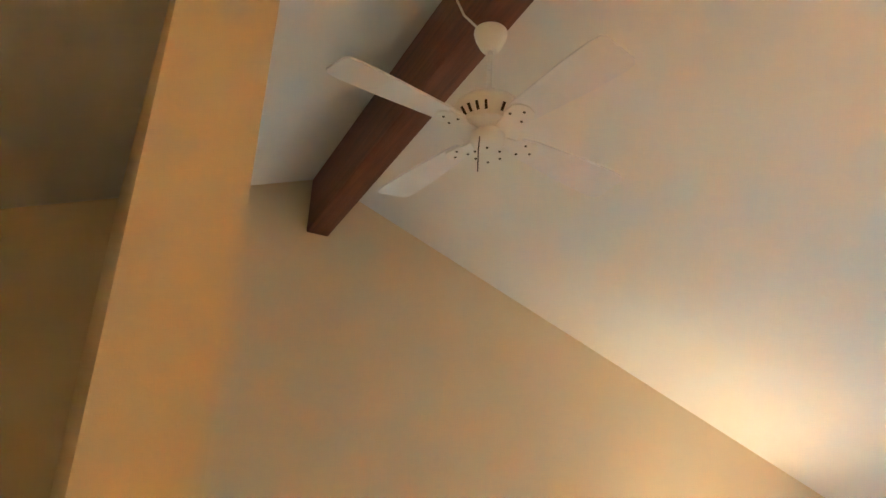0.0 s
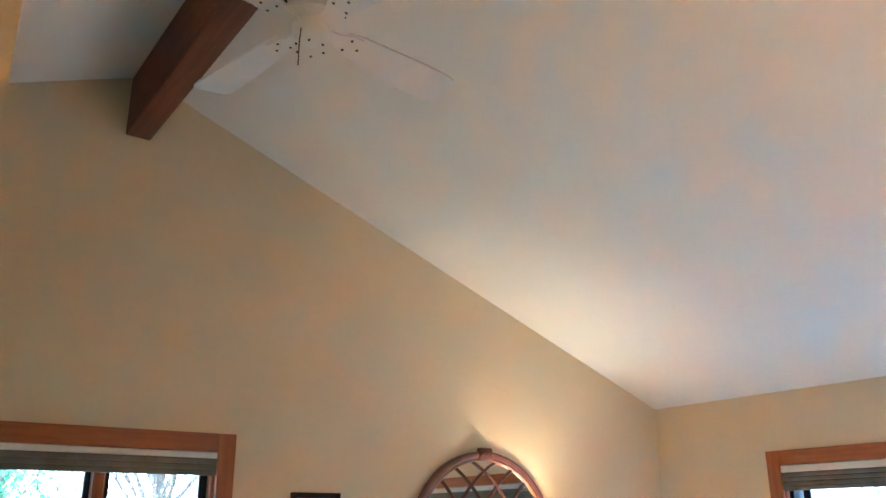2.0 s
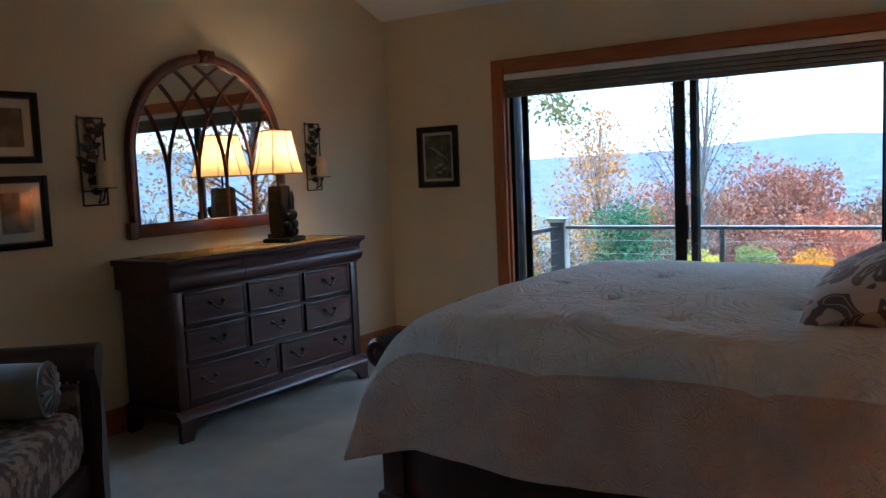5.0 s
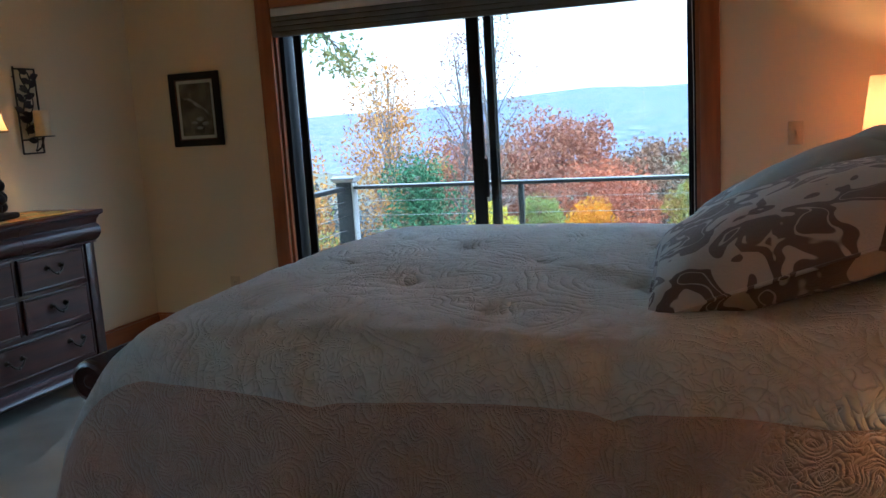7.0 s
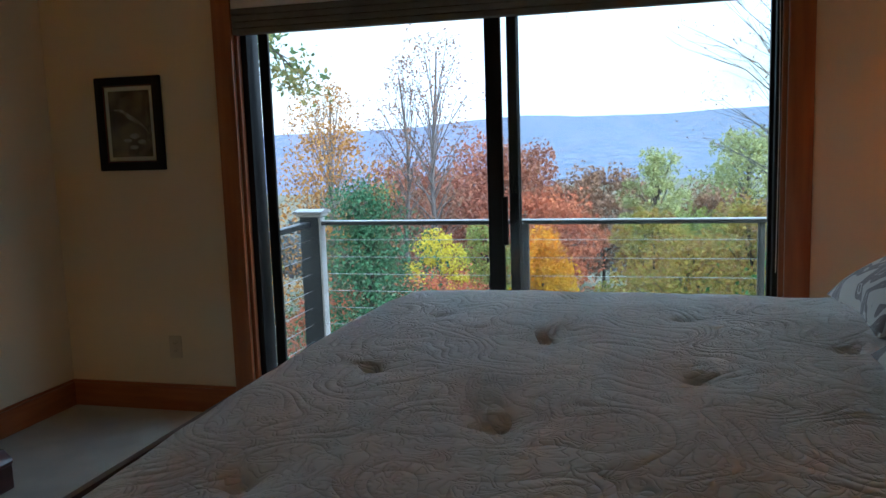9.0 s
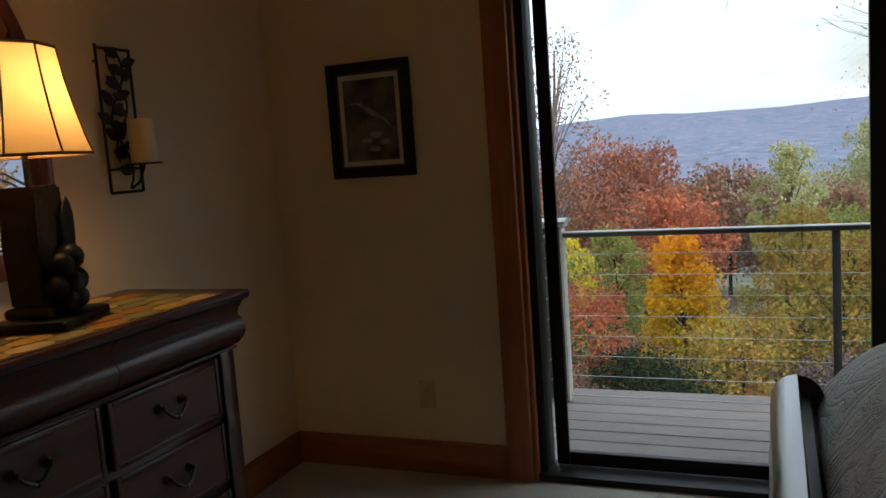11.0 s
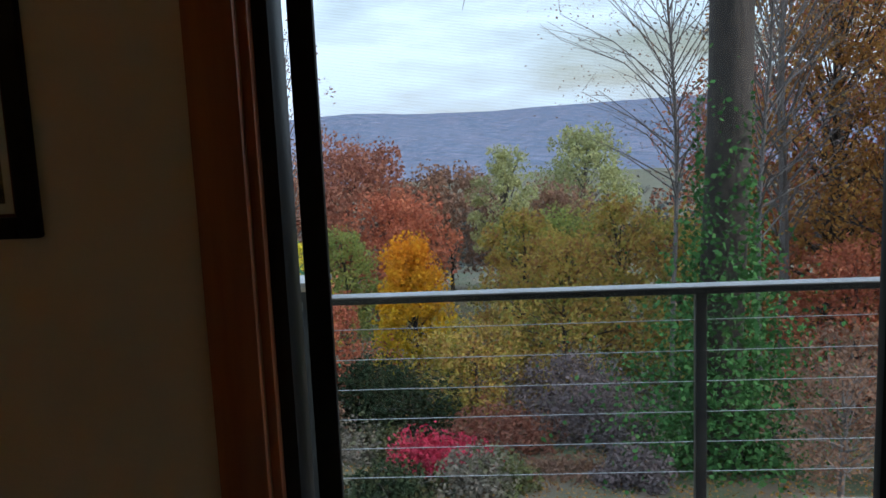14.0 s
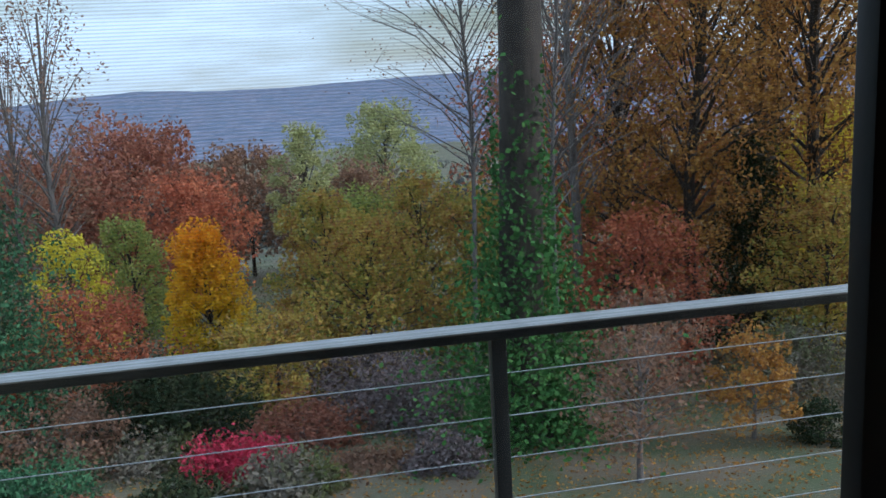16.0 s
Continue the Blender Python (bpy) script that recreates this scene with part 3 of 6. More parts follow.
# ---- table lamp on the dresser ----
LX, LY = -1.50, -0.27
lamp = thing("table_lamp", "lit table lamp with cream panelled shade and dark carved block base", "lamp", (LX, LY, DH + 0.006), 20)
part("foot", B(-0.125, 0.125, -0.115, 0.075, 0, 0.028, 0.012), BRONZE, lamp, "blackened oval foot")
part("plinth", B(-0.085, 0.085, -0.058, 0.058, 0.03, 0.055, 0.008), LAMPBASE, lamp)
bm = bmesh.new()
prism(bm, [(-0.07, 0.055), (0.07, 0.055), (0.074, 0.20), (0.068, 0.35), (-0.068, 0.35), (-0.074, 0.20)], -0.045, 0.045, "y")
bmesh.ops.bevel(bm, geom=bm.edges[:], offset=0.006, segments=2, affect="EDGES")
part("block", bm, LAMPBASE, lamp)
bm = bmesh.new()
for cx, cy, cz, r in ((0.03, -0.066, 0.165, 0.036), (-0.022, -0.066, 0.150, 0.034), (0.052, -0.062, 0.105, 0.034), (0.002, -0.074, 0.100, 0.038), (-0.048, -0.062, 0.098, 0.032), (0.030, -0.074, 0.062, 0.030), (-0.026, -0.074, 0.060, 0.032)):
    bmesh.ops.create_icosphere(bm, subdivisions=2, radius=r, matrix=Matrix.Translation((cx, cy, cz)))
bmesh.ops.create_icosphere(bm, subdivisions=2, radius=1, matrix=Matrix.Translation((0.058, -0.056, 0.225)) @ Matrix.Rotation(radians(6), 4, "Y") @ Matrix.Diagonal((0.034, 0.010, 0.095, 1)))
bmesh.ops.create_icosphere(bm, subdivisions=2, radius=1, matrix=Matrix.Translation((-0.055, -0.054, 0.18)) @ Matrix.Rotation(radians(-35), 4, "Y") @ Matrix.Diagonal((0.030, 0.010, 0.060, 1)))
part("carving", bm, BRONZE, lamp, "blackened carved fruit and leaf relief")
part("stem", lathe(bmesh.new(), [(0.008, 0.35), (0.008, 0.62)], 0, 0, 10), PULL, lamp)
part("finial", lathe(bmesh.new(), [(0.006, 0.695), (0.011, 0.705), (0.006, 0.72), (0.002, 0.728)], 0, 0, 10), PULL, lamp)


def shade(parent, rows, m, seam_m, sides=8, squash=0.72):
    bm = bmesh.new()
    rings = [[bm.verts.new((r * math.cos(2 * math.pi * (k + 0.5) / sides), squash * r * math.sin(2 * math.pi * (k + 0.5) / sides), z)) for k in range(sides)] for r, z in rows]
    for a, b in zip(rings, rings[1:]):
        for k in range(sides):
            bm.faces.new((a[k], a[(k + 1) % sides], b[(k + 1) % sides], b[k]))
    me = to_mesh("shade", bm, m)
    s = again("shade", me, parent, Matrix())
    bm = bmesh.new()
    for k in range(sides):
        a = 2 * math.pi * (k + 0.5) / sides
        tube(bm, [(r * math.cos(a) * 1.005, squash * r * math.sin(a) * 1.005, z) for r, z in rows], 0.0028, 5)
    for r, z in (rows[0], rows[-1]):
        ring = [(r * math.cos(2 * math.pi * (k + 0.5) / sides), squash * r * math.sin(2 * math.pi * (k + 0.5) / sides), z) for k in range(sides)]
        tube(bm, ring + ring[:1], 0.0042, 5)
    part("seams", bm, seam_m, s, "brown piping")


PIPING = mat("piping", (0.28, 0.16, 0.07), None, 30, 0.8)
shade(lamp, [(0.205, 0.425), (0.186, 0.47), (0.163, 0.54), (0.143, 0.61), (0.128, 0.69)], SHADE, PIPING)

# ---- arched mirror ----
MX, MHW, MZ0, MZT = -1.797, 0.605, 1.060, 2.125
mi = thing("arched_mirror", "arched wall mirror with carved wood frame and interlaced gothic bars", "mirror", (MX, -0.004, MZ0))
SP = MZT - MZ0 - MHW


def arch(hw, z0, zs, n=28):
    return [(-hw, z0)] + [(-hw * math.cos(math.pi * k / n), zs + hw * math.sin(math.pi * k / n)) for k in range(n + 1)] + [(hw, z0)]


bm = bmesh.new()
rows = []
for inset, d in ((0, 0), (0, -0.022), (0.012, -0.034), (0.03, -0.036), (0.045, -0.028), (0.055, -0.03), (0.064, -0.020), (0.066, -0.008)):
    rows.append([bm.verts.new((x, d, z)) for x, z in arch(MHW - inset, 0.0, SP)])
for a, b in zip(rows, rows[1:]):
    for k in range(len(a) - 1):
        bm.faces.new((a[k], a[k + 1], b[k + 1], b[k]))
part("frame", bm, MIRRORWOOD, mi)
part("bottom_rail", B(-MHW - 0.015, MHW + 0.015, -0.04, 0, 0.0, 0.075, 0.010), MIRRORWOOD, mi)
part("glass", prism(bmesh.new(), arch(MHW - 0.05, 0.04, SP), -0.010, -0.006, "y"), MIRROR, mi, "mirror glass")
HW = MHW - 0.062
for xk in (-0.6, -0.2, 0.2, 0.6):
    x0 = xk * HW
    part("bar", tube(bmesh.new(), [(x0, -0.014, 0.07), (x0, -0.014, SP - 0.16)], 0.0095, 6), MIRRORWOOD, mi)
    for s in (-1, 1):
        pts = []
        for i in range(40):
            t = i * 0.035
            x, z = x0 + s * 0.78 * (1 - math.cos(t)), SP - 0.16 + 0.78 * math.sin(t)
            if z > SP and (x * x + (z - SP) ** 2) > HW * HW or abs(x) > HW:
                break
            pts.append((x, -0.014, z))
        if len(pts) > 2:
            part("bar", tube(bmesh.new(), pts, 0.0095, 6), MIRRORWOOD, mi)
bm = B(-0.055, 0.055, -0.045, -0.002, MZT - MZ0 - 0.062, MZT - MZ0 + 0.022, 0.010)
for k in range(5):
    bmesh.ops.create_icosphere(bm, subdivisions=1, radius=0.014, matrix=Matrix.Translation((-0.04 + 0.02 * k, -0.046, MZT - MZ0 - 0.02 + 0.012 * (k % 2))))
part("crest", bm, MIRRORWOOD, mi, "carved crest block")
for s in (-1, 1):
    part("corner_block", B(s * MHW - 0.028, s * MHW + 0.028, -0.046, -0.001, -0.006, 0.088, 0.006), MIRRORWOOD, mi)


# ---- pictures ----
def picture(cx, zc, w, h, wall, label, tones, fw=0.045, mw=0.045):
    rz = 0 if wall == "n" else -90
    ob = thing("framed_picture", label, "picture", (cx, -0.002, zc) if wall == "n" else (-0.002, cx, zc), rz, group="framed pictures")
    part("frame", frame_bm(-w / 2, w / 2, -h / 2, h / 2, fw, -0.024, 0, 0.004), BLACKFRAME, ob)
    part("inner_lip", frame_bm(-w / 2 + fw, w / 2 - fw, -h / 2 + fw, h / 2 - fw, 0.006, -0.016, -0.004, 0.001), MIRRORWOOD, ob)
    part("mat_board", B(-w / 2 + fw + 0.002, w / 2 - fw - 0.002, -0.008, -0.004, -h / 2 + fw + 0.002, h / 2 - fw - 0.002), MATBOARD, ob)
    pm = mat("print", tones[0], tones[1], 9, 0.6, contrast=(0.42, 0.60), detail=8)
    part("print", B(-w / 2 + fw + mw, w / 2 - fw - mw, -0.0095, -0.008, -h / 2 + fw + mw, h / 2 - fw - mw), pm, ob)
    g = part("glass", B(-w / 2 + fw, w / 2 - fw, -0.0125, -0.011, -h / 2 + fw, h / 2 - fw), PICGLASS, ob)
    g.visible_shadow = False
    return ob


GREYS = ((0.045, 0.035, 0.035), (0.30, 0.24, 0.23))
picture(-3.044, 1.660, 0.318, 0.350, "n", "black framed print with white mat on the gable wall", ((0.05, 0.035, 0.035), (0.22, 0.15, 0.14)), 0.03, 0.05)
picture(-3.031, 1.244, 0.322, 0.360, "n", "black framed print with white mat below another", GREYS, 0.03, 0.05)
fb = picture(-0.483, 1.472, 0.368, 0.462, "e", "black framed waterfall print beside the patio door", ((0.030, 0.024, 0.018), (0.20, 0.15, 0.11)), 0.042, 0.026)
fall = mat("waterfall_print", (0.45, 0.42, 0.38), (0.25, 0.21, 0.17), 30, 0.6)
bm = bmesh.new()
prev = None
for k in range(15):
    f = k / 14
    x, z, w = -0.085 + 0.175 * f, 0.068 - 0.02 * f - 0.085 * f * f + 0.006 * math.sin(9 * f), 0.006 + 0.020 * math.sin(math.pi * f) ** 2
    row = (bm.verts.new((x, -0.0097, z + w / 2)), bm.verts.new((x, -0.0097, z - w / 2)))
    if prev:
        bm.faces.new((prev[0], row[0], row[1], prev[1]))
    prev = row
for cx, cz, rx, rz in ((0.02, -0.060, 0.030, 0.014), (-0.022, -0.082, 0.022, 0.010), (0.058, -0.090, 0.024, 0.012), (0.012, -0.116, 0.026, 0.010)):
    bm.faces.new([bm.verts.new((cx + rx * math.cos(a), -0.0097, cz + rz * math.sin(a))) for a in (2 * math.pi * q / 12 for q in range(12))])
ext = bmesh.ops.extrude_face_region(bm, geom=bm.faces[:])
bmesh.ops.translate(bm, verts=[v for v in ext["geom"] if isinstance(v, bmesh.types.BMVert)], vec=(0, -0.0004, 0))
part("printed_stream", bm, fall, fb, "pale printed stream")


# ---- iron candle sconces ----
def leaf(bm, x, z, a, ln, w, y0=-0.016, y1=-0.010):
    ca, sa = math.cos(a), math.sin(a)
    poly = []
    for u, v in ((0, 0), (0.25, 0.8), (0.5, 1), (0.8, 0.55), (1, 0), (0.8, -0.55), (0.5, -1), (0.25, -0.8)):
        px, pz = u * ln, v * w / 2
        poly.append((x + px * ca - pz * sa, z + px * sa + pz * ca))
    prism(bm, poly, y0, y1, "y")


def sconce():
    ob = thing("candle_sconce", "black iron leaf-scroll wall sconce holding a cream pillar candle", "candle sconce", (-0.890, -0.004, 1.268), group="candle sconces")
    W, H = 0.145, 0.465
    bm = bmesh.new()
    for p, q in (((-W / 2, 0), (-W / 2, H + 0.008)), ((W / 2, 0), (W / 2, H)), ((-W / 2, 0), (W / 2, 0)), ((-W / 2, H - 0.004), (W / 2, H - 0.004)), ((-W / 2, 0.075), (W / 2, 0.075))):
        tube(bm, [(p[0], -0.012, p[1]), (q[0], -0.012, q[1])], 0.0052, 6)
    for s in (-1, 1):
        tube(bm, [(s * W / 2, -0.012, H * 0.9), (s * W / 2, 0.003, H * 0.9)], 0.004, 6)
    part("iron_frame", bm, IRON, ob)
    bm = bmesh.new()
    stem = [(0.035 * math.sin(k * 0.52 + 0.4), -0.013, 0.01 + k * 0.0268) for k in range(17)]
    tube(bm, stem, 0.0038, 6)
    part("vine_stem", bm, IRON, ob)
    stem_b = [(-0.034 * math.sin(k * 0.47 + 0.9), -0.017, 0.10 + k * 0.0225) for k in range(16)]
    part("vine_stem", tube(bmesh.new(), stem_b, 0.0034, 6), IRON, ob)
    rnd = random.Random(5)
    for k in range(1, 16, 2):
        x, _, z = stem_b[k]
        bm = bmesh.new()
        leaf(bm, x, z, (0.5 if x < 0 else math.pi - 0.5) + rnd.uniform(-0.5, 0.5), 0.058, 0.030, -0.020, -0.015)
        part("leaf", bm, IRON, ob)
    for k in range(2, 17):
        x, _, z = stem[k]
        s = 1 if k % 2 else -1
        bm = bmesh.new()
        leaf(bm, x, z, (0.55 if s > 0 else math.pi - 0.55) + rnd.uniform(-0.35, 0.35), 0.066, 0.036)
        part("leaf", bm, IRON, ob)
    part("drip_plate", lathe(bmesh.new(), [(0.058, 0.086), (0.060, 0.090), (0.052, 0.092), (0.01, 0.091)], 0.02, -0.075, 20), IRON, ob)
    part("bracket", tube(bmesh.new(), [(0.02, -0.012, 0.01), (0.03, -0.04, 0.03), (0.02, -0.075, 0.086)], 0.005, 6), IRON, ob)
    return ob


def candle(x, z):
    bm = bmesh.new()
    lathe(bm, [(0.041, 0.0), (0.0415, 0.05), (0.041, 0.135), (0.039, 0.140), (0.034, 0.137), (0.01, 0.131)], 0, 0, 22)
    c = tagged(new("pillar_candle", to_mesh("pillar_candle", bm, WAX)), "unlit cream pillar candle standing on an iron sconce plate", "candle", "candles")
    c.matrix_basis = pose(x, -0.079, z)
    return c


sc = sconce()
copy_thing(sc, pose(-2.603, -0.004, 1.258))
candle(-0.870, 1.268 + 0.0925)
candle(-2.583, 1.258 + 0.0925)


# ---- outlets and switch ----
def outlet(y, z, label, sockets=True):
    ob = thing("wall_outlet", label, "outlet", (-0.001, y, z), -90)
    part("plate", B(-0.036, 0.036, -0.006, 0, -0.058, 0.058, 0.003), PLASTIC, ob)
    if sockets:
        for dz in (-0.02, 0.02):
            s = part("socket", lathe(bmesh.new(), [(0.016, -0.002), (0.016, 0.002)], 0, 0, 16), PLASTIC, ob)
            s.matrix_basis = pose(0, -0.0065, dz, 90, 0, 0)
            for dx in (-0.006, 0.006):
                part("slot", B(dx - 0.001, dx + 0.001, -0.0095, -0.0085, dz - 0.004, dz + 0.004), DARKHOLE, ob)
    else:
        part("toggle", B(-0.005, 0.005, -0.016, -0.005, -0.008, 0.012, 0.002), PLASTIC, ob)


outlet(-0.637, 0.335, "ivory duplex outlet on the cream wall")
outlet(-3.99, 1.145, "ivory switch plate beside the door casing", False)

# ---- ceiling fan ----
FX, FY, FZ = -4.28, -2.27, 3.825
FAN_TURN = 11
fan = thing("ceiling_fan", "white four-blade ceiling fan hanging from the ridge beam", "ceiling fan", (FX, FY, FZ - 0.62))
part("canopy", lathe(bmesh.new(), [(0.058, 0.566), (0.066, 0.560), (0.066, 0.545), (0.060, 0.522), (0.044, 0.488), (0.034, 0.472), (0.028, 0.466), (0.012, 0.464)], 0, 0, 24), WHITE, fan)
part("hook", tube(bmesh.new(), [(0.0, 0.0, 0.560), (0.0, 0.0, 0.584)], 0.012, 8), PULL, fan)
part("screw", lathe(bmesh.new(), [(0.005, -0.002), (0.005, 0.003)], 0, 0, 8), PULL, fan).matrix_basis = pose(-0.03, -0.052, 0.54, 80, 0, -30)
part("downrod", lathe(bmesh.new(), [(0.011, 0.47), (0.011, 0.235)], 0, 0, 12), WHITE, fan)
part("motor_cover", lathe(bmesh.new(), [(0.02, 0.247), (0.06, 0.242), (0.105, 0.225), (0.133, 0.198), (0.138, 0.182), (0.127, 0.166), (0.098, 0.130), (0.088, 0.118)], 0, 0, 32), WHITE, fan)
part("lower_hub", lathe(bmesh.new(), [(0.088, 0.118), (0.118, 0.113), (0.120, 0.100), (0.082, 0.094), (0.064, 0.086), (0.064, 0.052), (0.052, 0.034), (0.03, 0.024), (0.012, 0.022)], 0, 0, 32), WHITE, fan)
for k in range(22):
    a = 2 * math.pi * k / 22
    bm = B(-0.005, 0.005, -0.002, 0.002, -0.017, 0.017)
    bm.transform(Matrix.Rotation(a, 4, "Z") @ Matrix.Translation((0, -0.1135, 0.147)) @ Matrix.Rotation(radians(39), 4, "X"))
    part("vent_slot", bm, DARKHOLE, fan)
for k in range(6):
    a = 2 * math.pi * k / 6
    part("screw", lathe(bmesh.new(), [(0.005, 0), (0.004, -0.004)], 0.052 * math.cos(a), 0.052 * math.sin(a), 8), PULL, fan)
    fan.children[-1].matrix_basis = pose(0, 0, 0.036)
bm = bmesh.new()
outl = [(0.14, -0.045), (0.20, -0.058), (0.45, -0.080), (0.60, -0.086), (0.642, -0.080), (0.657, -0.062), (0.657, 0.062), (0.642, 0.080), (0.60, 0.086), (0.45, 0.080), (0.20, 0.058), (0.14, 0.045)]
prism(bm, outl, -0.004, 0.004, "z")
BLME = to_mesh("blade", bm, BLADE)
bm = bmesh.new()
prism(bm, [(0.06, -0.02), (0.11, -0.026), (0.15, -0.045), (0.20, -0.05), (0.225, -0.03), (0.235, 0), (0.225, 0.03), (0.20, 0.05), (0.15, 0.045), (0.11, 0.026), (0.06, 0.02)], -0.011, -0.005, "z")
for x, y in ((0.16, -0.028), (0.16, 0.028), (0.205, 0)):
    lathe(bm, [(0.006, -0.011), (0.006, -0.014)], x, y, 8)
BIME = to_mesh("blade_iron", bm, WHITE)
SCREWME = to_mesh("screw", lathe(bmesh.new(), [(0.0055, 0.001), (0.0055, -0.001), (0.003, -0.003)], 0, 0, 8), PULL)
for k in range(4):
    a = FAN_TURN + 90 * k
    bl = again("blade", BLME, fan, pose(0, 0, 0.095, 0, 0, a) @ pose(0, 0, 0, -11, 0, 0))
    ir = again("blade_iron", BIME, bl, Matrix())
    for x, y in ((0.16, -0.028), (0.16, 0.028), (0.205, 0)):
        again("screw", SCREWME, bl, pose(x, y, -0.0145))
part("pull_chain", tube(bmesh.new(), [(-0.05, -0.03, 0.05), (-0.054, -0.03, -0.01), (-0.054, -0.03, -0.10)], 0.0022, 6), PULL, fan)
bx = thing("ceiling_junction_box", "square metal junction box plate on the ceiling slope", "junction box", (-4.440, FY + 0.03, 4.10))
bm = B(-0.05, 0.05, -0.05, 0.05, -0.012, 0.012, 0.003)
bm.transform(Matrix.Rotation(-math.atan(PITCH), 4, "Y"))
part("plate", bm, mat("box_metal", (0.30, 0.24, 0.16), None, 30, 0.5), bx)
cord = [(-4.440, FY + 0.03, 4.09), (-4.44, FY + 0.035, 4.0), (-4.425, FY + 0.035, 3.91), (-4.39, FY + 0.02, 3.82), (-4.335, FY, 3.762)]
solid("fan_cord", tube(bmesh.new(), cord, 0.005, 8), WHITE, "white electric cord from the ceiling box to the fan", "cord")

# ---- bed ----
BX0, BX1, BFOOT, BHEAD = -2.80, -0.90, -1.95, -4.62
bed = thing("bed", "king-size dark sleigh bed made up with a sage quilt", "bed", ((BX0 + BX1) / 2, -3.2, 0))
BCX, BCY = (BX0 + BX1) / 2, -3.2


def bpart(name, bm, m, parent=bed, label=""):
    bm.transform(Matrix.Translation((-BCX, -BCY, 0)))
    return part(name, bm, m, parent, label)


def sleigh(y, s, h, thick=0.05):
    """Profile of a sleigh end in y and z: s is the way in which it curls."""
    mid_ = [(0.00, 0.12), (0.00, h * 0.45), (0.015, h * 0.65), (0.05, h * 0.82), (0.085, h * 0.92), (0.105, h - 0.05)]
    out = [(y + s * a, z) for a, z in mid_]
    c = (y + s * 0.112, h - 0.062)
    curl = [(c[0] + s * 0.062 * math.sin(t), c[1] + 0.062 * math.cos(t)) for t in (k * 0.42 for k in range(0, 11))]
    back = [(y + s * (a + thick) - s * 0.012, z - 0.012) for a, z in reversed(mid_[:-1])]
    return [(y - s * 0.0, 0.12)] + out[1:] + curl + back


fb_ = prism(bmesh.new(), sleigh(-2.14, 1, 0.735), BX0 + 0.02, BX1 - 0.02, "x")
foot_b = bpart("footboard", fb_, CHERRYD, bed, "scrolled sleigh footboard")
for x in (BX0 + 0.02, BX1 - 0.02):
    s = -1 if x < -2 else 1
    bm = bmesh.new()
    lathe(bm, [(0.060, 0), (0.056, 0.012), (0.045, 0.016), (0.042, 0.010), (0.020, 0.010), (0.010, 0.018)], 0, 0, 20)
    bm.transform(Matrix.Translation((x, -2.14 + 0.112, 0.673)) @ Matrix.Rotation(s * math.pi / 2, 4, "Y"))
    bpart("scroll_boss", bm, CHERRYD, foot_b)
    bm = B(x - 0.045, x + 0.045, -2.15, -2.05, 0.14, 0.42, 0.008)
    for z0, z1, g in ((0.0, 0.05, 0.012), (0.05, 0.10, 0.004), (0.10, 0.14, 0.016)):
        box(bm, x - 0.045 - g, x + 0.045 + g, -2.15 - g, -2.05 + g, z0, z1, 0.006)
    bpart("leg", bm, CHERRYD)
head_b = bpart("headboard", prism(bmesh.new(), sleigh(-4.50, -1, 1.25, 0.06), BX0 + 0.02, BX1 - 0.02, "x"), CHERRYD, bed, "scrolled sleigh headboard")
for x in (BX0 + 0.03, BX1 - 0.03):
    bpart("leg", B(x - 0.045, x + 0.045, -4.58, -4.48, 0.0, 0.5, 0.008), CHERRYD)
    bpart("side_rail", B(x - 0.03, x + 0.03, -4.5, -2.05, 0.13, 0.33, 0.008), CHERRYD)
bpart("mattress", B(BX0 + 0.07, BX1 - 0.07, -4.46, -2.13, 0.34, 0.74, 0.06, 3), SKIRT)


def skirt(x, s):
    bm = bmesh.new()
    n = 120
    rows_ = []
    for z, amp in ((0.50, 0.002), (0.40, 0.010), (0.31, 0.014)):
        rows_.append([bm.verts.new((x + s * (amp * math.sin(k * 1.1) + 0.5 * amp * math.sin(k * 0.37 + 1)), -2.12 - 2.36 * k / n, z + 0.004 * math.sin(k * 0.5))) for k in range(n + 1)])
    for a, b in zip(rows_, rows_[1:]):
        for k in range(n):
            bm.faces.new((a[k], a[k + 1], b[k + 1], b[k]))
    ex = bmesh.ops.extrude_face_region(bm, geom=bm.faces[:])
    bmesh.ops.translate(bm, verts=[v for v in ex["geom"] if isinstance(v, bmesh.types.BMVert)], vec=(s * 0.004, 0, 0))
    return bm


bpart("bed_skirt", skirt(BX0 + 0.075, -1), SKIRT, bed, "gathered sage bed skirt")
bpart("bed_skirt", skirt(BX1 - 0.075, 1), SKIRT, bed, "gathered sage bed skirt")

# quilt: a draped sheet, its sides hanging over the rails
quilt = thing("quilt", "sage tufted quilt with a beige border hanging over the bed", "quilt", (BCX, BCY, 0.3))
TUFTS = [(-2.55 + 0.60 * i + (0.30 if j % 2 else 0), -2.42 - 0.345 * j) for j in range(7) for i in range(-1, 4)]
half = (BX1 - BX0) / 2 + 0.03
_half = [(1.10, 0.36), (1.078, 0.50), (1.058, 0.66), (1.035, 0.745), (0.99, 0.80), (0.92, 0.828), (0.80, 0.840), (0.5, 0.850)]
SEC = [(-a, b) for a, b in _half] + [(0.0, 0.856)] + _half[::-1]


def section(u):
    """The cross-section at u, 0 to 1 round the girth."""
    d = [0]
    for a, b in zip(SEC, SEC[1:]):
        d.append(d[-1] + math.dist(a, b))
    x = np.interp(u * d[-1], d, [p[0] for p in SEC])
    z = np.interp(u * d[-1], d, [p[1] for p in SEC])
    return float(x), float(z)


